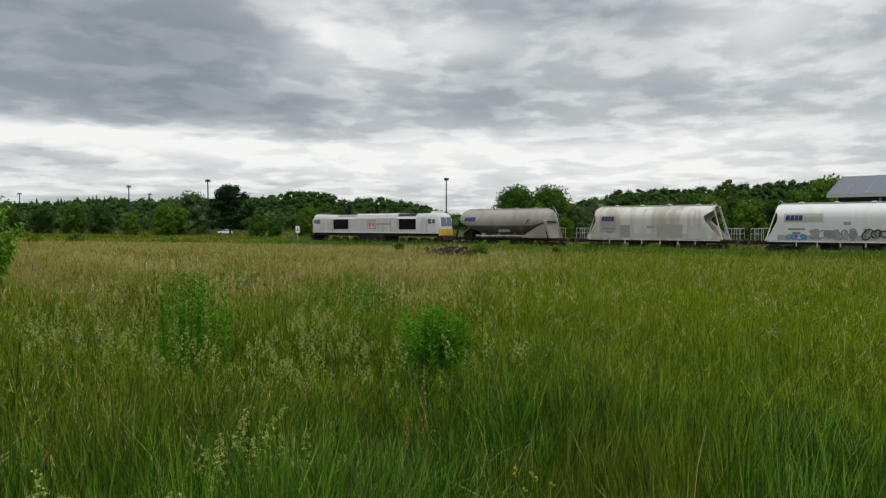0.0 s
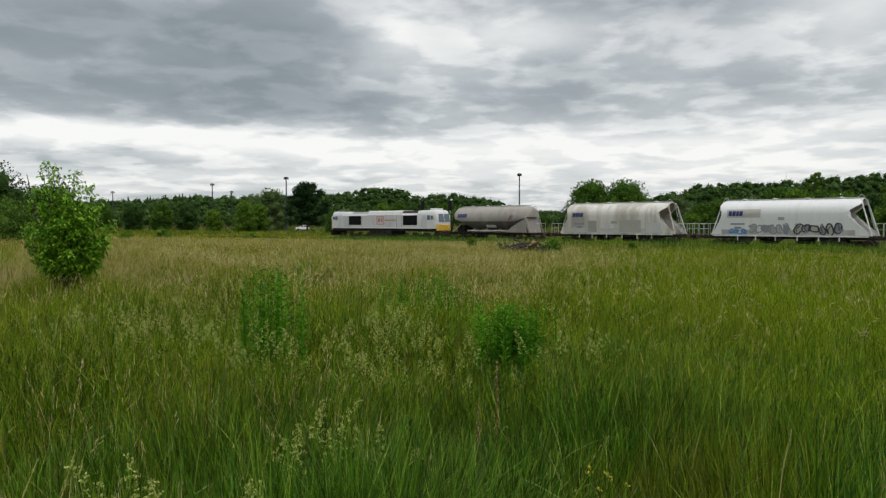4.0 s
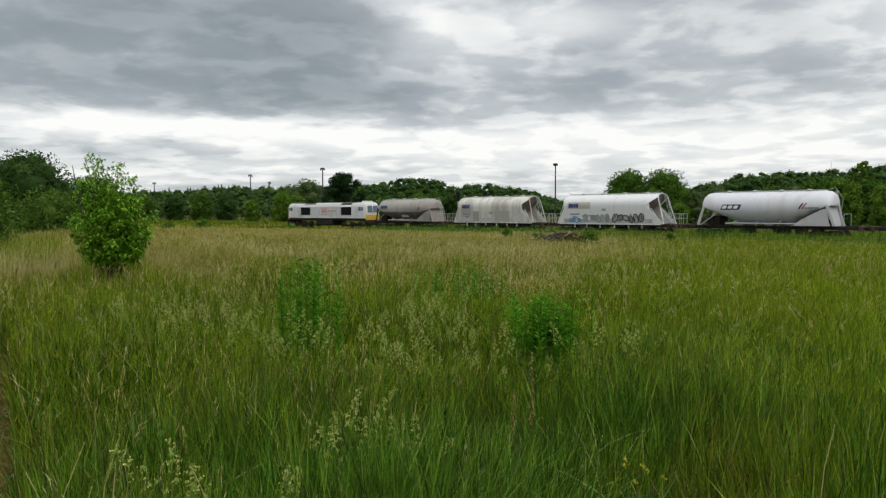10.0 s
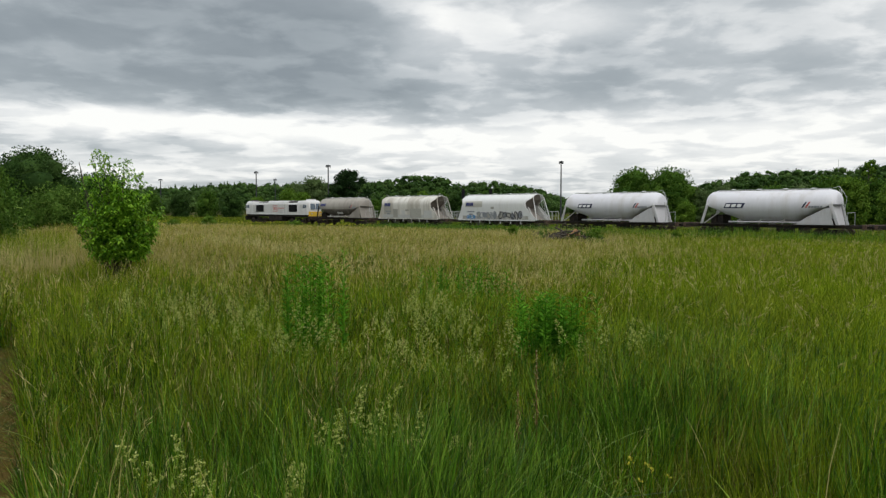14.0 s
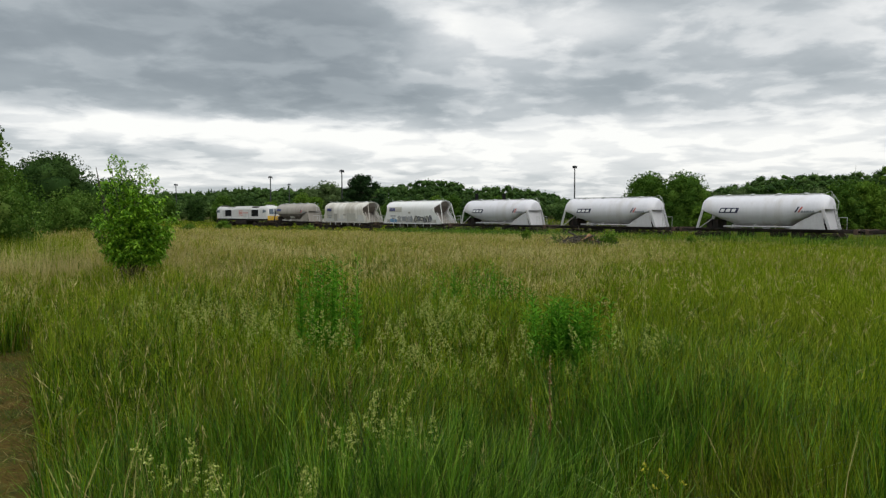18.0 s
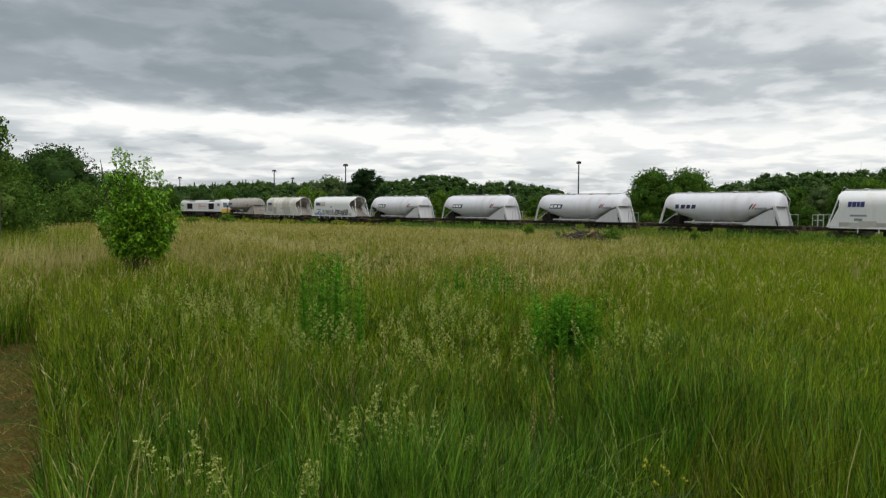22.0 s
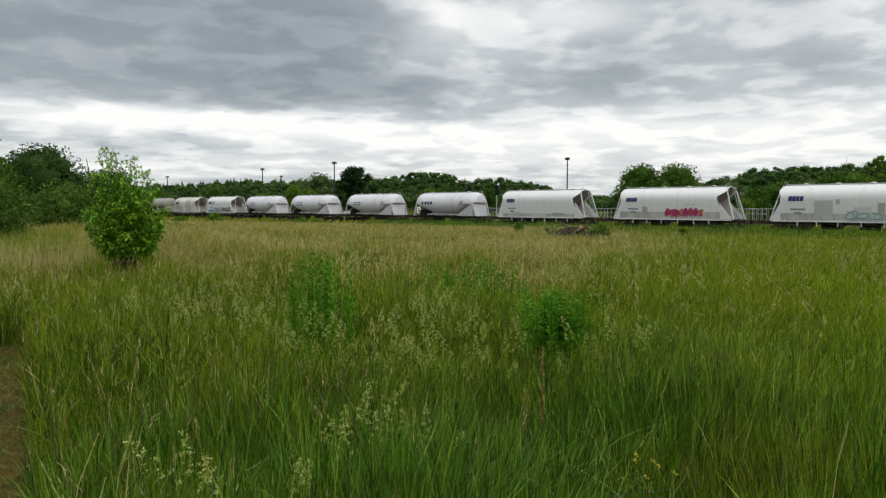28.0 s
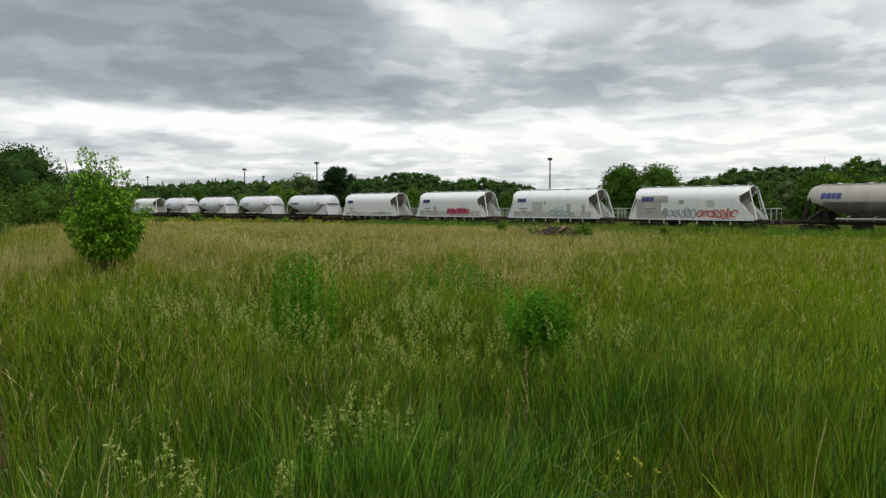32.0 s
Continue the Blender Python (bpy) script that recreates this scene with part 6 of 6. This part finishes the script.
def yellow_patch():
    rng = np.random.default_rng(19)
    n_ = 5000
    x, y, d, az = scatter(rng, n_, 58, 150, 1.0, 6, 24)
    keep = waves(x, y, 14, 21) > 0.55
    x, y = x[keep], y[keep]
    c = np.stack([x, y, land(x, y) + rng.uniform(0.4, 0.75, len(x))], 1)
    v, f = leaf_quads(c, 0.09, rng, 0.5)
    tagged(new("yellow_flowers", quick("yellow_flowers", v, f, YELLOW)), "yellow flowers scattered over the far meadow", "flowers", kind="stuff")


def mown_path():
    """Cut, trodden straw on the path beside the tall grass."""
    rng = np.random.default_rng(31)
    u, w = np.meshgrid(np.linspace(-5.2, 9.7, 60), np.linspace(-0.02, 1.7, 14), indexing="ij")
    w = w + 0.012 * u + 0.03 * np.sin(u * 3.1)
    x, y = PATH_U[0] * u + PATH_V[0] * w, PATH_U[1] * u + PATH_V[1] * w
    v = np.stack([x, y, land(x, y) + 0.012 + 0.01 * waves(x, y, 0.4, 9)], -1).reshape(-1, 3)
    i, j = np.meshgrid(np.arange(59), np.arange(13), indexing="ij")
    f = np.stack([i * 14 + j, (i + 1) * 14 + j, (i + 1) * 14 + j + 1, i * 14 + j + 1], -1).reshape(-1, 4)
    tagged(new("path", quick("path", v, f, CUT)), "trodden path of cut dry grass", "path", kind="structure")
    k = 30000
    u, w = rng.uniform(-5, 9.5, k), rng.uniform(0.0, 1.0, k) ** 1.6 * 1.6
    x, y = PATH_U[0] * u + PATH_V[0] * (w + 0.012 * u), PATH_U[1] * u + PATH_V[1] * (w + 0.012 * u)
    d = np.maximum(np.hypot(x, y), 1.0)
    s = blades(x, y, rng.uniform(0.03, 0.13, k), 0.0048 * (d / 2.5) ** 0.6, rng.uniform(0.5, 3.2, k), rng, 1)
    v, f = merge([s])
    tagged(new("cut_straw", quick("cut_straw", v, f, CUT_BITS)), "loose cut straw lying on the path", "straw", kind="stuff")


def bedstraw_meshes(seed, height=0.86, spread=0.19, stems=22):
    """A clump of thin stems with plumes of tiny pale blossoms in small knots."""
    rng = np.random.default_rng(seed)
    sets, pts, leaf = [], [], []
    drift = rng.normal(size=2) * 0.07
    for k in range(stems):
        x, y = rng.normal(size=2) * spread * 0.5
        h = height * rng.uniform(0.62, 1.06)
        p = np.array([[x, y, 0], [x * 1.3 + drift[0] * 0.3, y * 1.3 + drift[1] * 0.3, h * 0.55], [x * 1.9 + drift[0] + rng.normal() * 0.06, y * 1.9 + drift[1] + rng.normal() * 0.06, h]])
        wv = np.array([0.0017, 0, 0])
        sets.append((np.array([p[0] - wv, p[0] + wv, p[1] - wv, p[1] + wv, p[2]]), [np.array([[0, 1, 3, 2]])], np.array([[2, 3, 4]])))
        low = rng.uniform(0.72, 0.84)
        for q in range(15):     # side sprays of the plume, shorter towards the tip
            u = low + (1 - low) * q / 14
            c = p[1] + (p[2] - p[1]) * ((u - 0.55) / 0.45)
            a, out = q * 2.4 + k, 0.040 * (1.05 - (u - low) / (1 - low)) * rng.uniform(0.6, 1.1) + 0.003
            c = c + np.array([math.cos(a), math.sin(a), 0.45]) * out
            pts.append(c + rng.normal(size=(12, 3)) * 0.0052)
        u = rng.uniform(0.1, 0.7, 14)
        base = p[0] * (1 - u[:, None]) + p[2] * u[:, None]
        leaf.append(base + rng.normal(size=(14, 3)) * 0.018)
    sv, sf = merge(sets)
    fv, ff = leaf_quads(np.vstack(pts), 0.0044, rng, 0.2)
    lv, lf = leaf_quads(np.vstack(leaf), 0.013, rng, 0.1, 0.35)
    return quick("foliage", np.vstack([sv, lv]), [sf[0], lf + len(sv), sf[-1]], WEED), quick("blossom", fv, ff, PALE)


def tall_weed_meshes(seed, height, spread, stems):
    """A stand of upright stems set all round with narrow drooping leaves."""
    rng = np.random.default_rng(seed)
    x, y = rng.normal(size=stems) * spread * 0.5, rng.normal(size=stems) * spread * 0.5
    st, lv, lt, off = Mesh(), [], [], 0
    for k in range(stems):
        h = height * rng.uniform(0.72, 1.05)
        tx, ty = x[k] + rng.normal() * 0.03, y[k] + rng.normal() * 0.03
        st.tube([(x[k], y[k], 0), (tx, ty, h * 0.94), (tx + 0.02, ty, h)], [0.0045, 0.003, 0.001], 4)
        for j in range(44):
            u = 0.20 + 0.78 * j / 43
            a = j * 2.4 + rng.uniform(-0.3, 0.3)
            ln = 0.105 * (1.15 - 0.65 * u) * rng.uniform(0.7, 1.2)
            c, s = math.cos(a), math.sin(a)
            b = np.array([x[k] + (tx - x[k]) * u, y[k] + (ty - y[k]) * u, h * u])
            w = 0.011
            side = np.array([-s, c, 0]) * w
            mid = b + np.array([c, s, 0.75]) * ln * 0.55
            tip = b + np.array([c, s, 0.45]) * ln
            lv += [b, mid - side, tip, mid + side]
            lt.append((off, off + 1, off + 2, off + 3))
            off += 4
    caps = [q for q in st.f if len(q) == 4]
    return quick("foliage", np.vstack([np.array(lv), np.array(st.v)]), np.vstack([np.array(lt), np.array(caps) + off]), WEED)


def weeds():
    kinds = [bedstraw_meshes(100 + k, 0.82, 0.18, 8) for k in range(4)]
    slim = [bedstraw_meshes(120 + k, 0.76, 0.10, 3) for k in range(3)]
    rng = np.random.default_rng(55)
    spots = [(1.0, 6.76), (0.5, 6.29), (3.1, 5.24), (-0.6, 5.08), (4.9, 5.44), (15.1, 5.83), (14.4, 6.29), (11.2, 4.94), (11.9, 5.44), (25.0, 6.84), (23.9, 7.48), (23.0, 6.29), (21.8, 6.96), (19.8, 6.29), (17.7, 6.43), (5.8, 6.84), (-3.5, 5.19), (-11.7, 5.13), (-12.9, 5.19), (21.0, 7.98), (16.9, 7.48), (33.6, 9.5), (1.1, 6.9), (0.6, 6.6), (1.4, 6.7)]
    close = [(10.3, 3.13), (9.6, 3.36), (6.2, 3.17), (3.1, 3.36), (18.8, 2.72), (14.1, 2.67)]
    for k, (az, d) in enumerate(spots + close):
        x, y, z = at(az, d)
        few = k >= len(spots)
        t = thing("bedstraw_clump", "slender cream-flowered bedstraw in the tall grass" if few else "pale yellowish flowering bedstraw clump in the tall grass", "wildflower", pose(x, y, z, 0, 0, 77 * k), "bedstraw clumps in the meadow")
        s = rng.uniform(0.92, 1.08) * 1.06
        t.scale = (s, s, s)
        for name, me in zip(("foliage", "blossom"), slim[k % 3] if few else kinds[k % 4]):
            tagged(part(name, me, None, t, "pale yellowish blossom" if name == "blossom" else ""), kind="stuff")
    for az, d, h, spread, n_, seed in ((11.2, 6.0, 1.24, 0.25, 30, 1), (-8.2, 5.6, 1.00, 0.24, 70, 2), (-2.4, 8.4, 1.06, 0.25, 14, 3), (1.0, 8.8, 0.98, 0.25, 10, 4), (-5.2, 6.9, 0.9, 0.3, 14, 5)):
        x, y, z = at(az, d)
        t = thing("goldenrod_stand", "dark green leafy goldenrod stand not yet in flower", "weed", pose(x, y, z), "goldenrod stands in the meadow")
        tagged(part("foliage", tall_weed_meshes(200 + seed, h, spread, n_), None, t), kind="stuff")
    # single pale stalks close to the camera
    m = Mesh()
    rng2 = np.random.default_rng(8)
    m.tube([(0, 0, 0), (0.02, 0, 0.45), (0.06, 0, 0.68), (0.13, 0, 0.86)], [0.0022, 0.002, 0.0016, 0.001], 5)
    stem = m.data("stem", STRAW)
    u = rng2.uniform(0, 1, 60)
    c = np.stack([0.06 + 0.07 * u, rng2.normal(size=60) * 0.004, 0.68 + 0.18 * u], 1)
    v, f = leaf_quads(c, 0.0055, rng2, 0, 0.5)
    ear = quick("ear", v, f, PALE)
    for az, d, turn, s in ((30.2, 2.75, 20, 1.0), (28.6, 2.6, 200, 0.95), (27.2, 2.7, 340, 1.05), (26.2, 2.55, 100, 0.92), (31.5, 2.5, 250, 0.9), (29.4, 2.45, 60, 0.9), (-27.9, 3.1, 30, 0.90), (17.5, 2.5, 200, 0.9)):
        x, y, z = at(az, d)
        t = thing("grass_stalk", "single pale grass stalk with a ripe ear", "grass", pose(x, y, z, 0, 0, turn), "pale grass stalks by the path")
        t.scale = (s, s, s)
        part("stem", stem, None, t)
        part("ear", ear, None, t, "pale ripe ear")
    # sorrel gone to seed, and a little yellow vetchling low in the grass
    for az, d, h, seed in ((-6.7, 4.0, 0.86, 1), (-5.2, 3.7, 0.70, 3), (9.5, 4.4, 0.72, 4)):
        x, y, z = at(az, d)
        r = np.random.default_rng(300 + seed)
        t = thing("sorrel_stalk", "brown seeding sorrel stalk standing in the grass", "weed", pose(x, y, z), "sorrel stalks in the meadow")
        m = Mesh()
        m.tube([(0, 0, 0), (0.02, 0, h * 0.5), (0.01, 0.01, h)], [0.0035, 0.003, 0.001], 5)
        part("stem", m, DEAD, t)
        u = r.uniform(0.5, 1.0, 190)
        a = r.uniform(0, 6.2832, 190)
        rad = (0.020 * (1.04 - u) * 2 + 0.003) * np.where(np.sin(u * 70) > -0.3, 1.0, 0.35) * r.uniform(0.3, 1.0, 190)
        v, f = leaf_quads(np.stack([0.015 + np.cos(a) * rad, np.sin(a) * rad, h * u], 1), 0.0050, r)
        part("seed_spike", quick("seed_spike", v, f, SORREL), None, t, "brown and cream seed spike")
    x, y, z = at(-15.7, 3.2)
    t = thing("meadow_vetchling", "small yellow-flowered vetchling low in the grass", "wildflower", pose(x, y, z))
    r = np.random.default_rng(310)
    for k in range(6):
        ex, ey, h = r.normal() * 0.06, r.normal() * 0.05, r.uniform(0.40, 0.52)
        m = Mesh()
        m.tube([(ex * 0.2, ey * 0.2, 0), (ex * 0.7, ey * 0.7, h * 0.6), (ex, ey, h)], [0.002, 0.0016, 0.001], 4)
        part("stem", m, WEED, t)
        v, f = leaf_quads(np.array([ex, ey, h]) + r.normal(size=(9, 3)) * 0.006, 0.006, r)
        part("flower", quick("flower", v, f, YELLOW), None, t, "yellow flower")
    # blades that arch over and hang, with glare put into their pale colour
    r = np.random.default_rng(66)
    x, y, d, az = scatter(r, 330, 2.2, 7.5, 1.0)
    keep = ~on_path(x, y)
    x, y, d = x[keep], y[keep], d[keep]
    v, f = merge([blades(x, y, r.uniform(0.45, 0.72, len(x)), 0.0052 * (d / 2.5) ** 0.4, r.uniform(0.55, 1.05, len(x)), r, 7)])
    v[:, 2] -= np.repeat((r.uniform(0.03, 0.10, len(x))), 15) * np.tile(np.repeat(np.arange(8) / 7, 2)[:15] ** 4, len(x))
    tagged(new("arching_blades", quick("arching_blades", v, f, GLEAM)), "glossy grass blades arching over, glare put into their pale colour", "grass", kind="stuff")


mown_path()
meadow()
seed_heads()
yellow_patch()
weeds()


# ---- what moves ----
# metres run by the train since the clip's start
RUN = [(0, 68.59), (1, 71.30), (2, 74.06), (3, 76.98), (3.5, 78.51), (5.5, 84.91), (6, 86.54), (7, 89.92), (8, 93.46), (9, 97.16), (10, 100.97), (11, 104.83),
       (12, 108.80), (13, 112.89), (14, 117.08), (14.5, 119.21), (16.5, 127.81), (17, 130.12), (18, 134.83), (19, 139.61), (20, 144.53), (21, 149.63),
       (22, 154.94), (23, 160.44), (24, 166.11), (25, 171.84), (25.5, 174.77), (27.5, 186.96), (28, 190.10), (29, 196.66), (30, 203.47), (31, 210.44), (32, 217.52)]


def fly_past():
    """A fly that crosses close before the camera at three seconds."""
    t = thing("house_fly", "small black fly in flight close to the camera", "insect")
    m = Mesh()
    m.loft([[(x, r * math.cos(a), r * 0.9 * math.sin(a)) for a in [0.7854 * k for k in range(8)]] for x, r in ((-0.0046, 0.0008), (-0.0036, 0.0027), (-0.0007, 0.0036), (0.002, 0.0032), (0.0038, 0.0023), (0.0046, 0.0008))])
    part("body", m, FLY_BLACK, t, "", True)
    for s in (-1, 1):
        m = Mesh()
        m.loft([[(0.0007, s * 0.002, 0.002), (0.0014, s * 0.002, 0.002)], [(-0.0032, s * 0.0032, 0.0026), (-0.0007, s * 0.0034, 0.0026)], [(-0.0048, s * 0.0033, 0.0026), (-0.0038, s * 0.0036, 0.0026)]], caps=False, closed=False)
        part("wing", m, FLY_BLACK, t)
    return t


FLY = fly_past()


def motions():
    walk(FLY, [(0, pose(0.9, -0.8, 1.9, 0, 0, 60)), (2.8, pose(0.75, -0.55, 1.86, 0, 0, 60)), (2.9, pose(0.30, -0.12, 1.85, 0, 0, 80)), (3.0, pose(-0.155, 0.48, 1.752, 0, 0, 120)),
               (3.1, pose(-0.225, 0.51, 1.772, 0, 0, 150)), (3.2, pose(-0.75, 0.16, 1.95, 0, 0, 170)), (3.4, pose(-1.3, -0.4, 2.1, 0, 0, 175)), (32, pose(-4.0, -6.0, 2.6, 0, 0, 178))])
    for vehicle, s in TRAIN:
        rows = []
        for t, run in RUN:
            x, y = along(s - run)
            rows.append((t, pose(x, y, RAIL, 0, 0, TRACK_AZ)))
        walk(vehicle, rows)
    # wheels turn with the way run, in steps of about half a metre
    times, runs = zip(*RUN)
    steps = [0.0] + [float(np.interp(r, runs, times)) for r in np.arange(runs[0] + 0.55, runs[-1] - 0.3, 0.55)] + [32.0]
    wheelsets = [o for vehicle, _ in TRAIN for o in vehicle.children_recursive if o.name.startswith("wheelset")]
    for wheelset in wheelsets:
        x, radius = wheelset.location.x, wheelset.location.z
        rows = []
        for t in steps:
            turned = math.degrees((float(np.interp(t, times, runs)) - runs[0]) / radius)
            rows.append((t, pose(x, 0, radius, 0, -turned, 0)))
        walk(wheelset, rows)


motions()
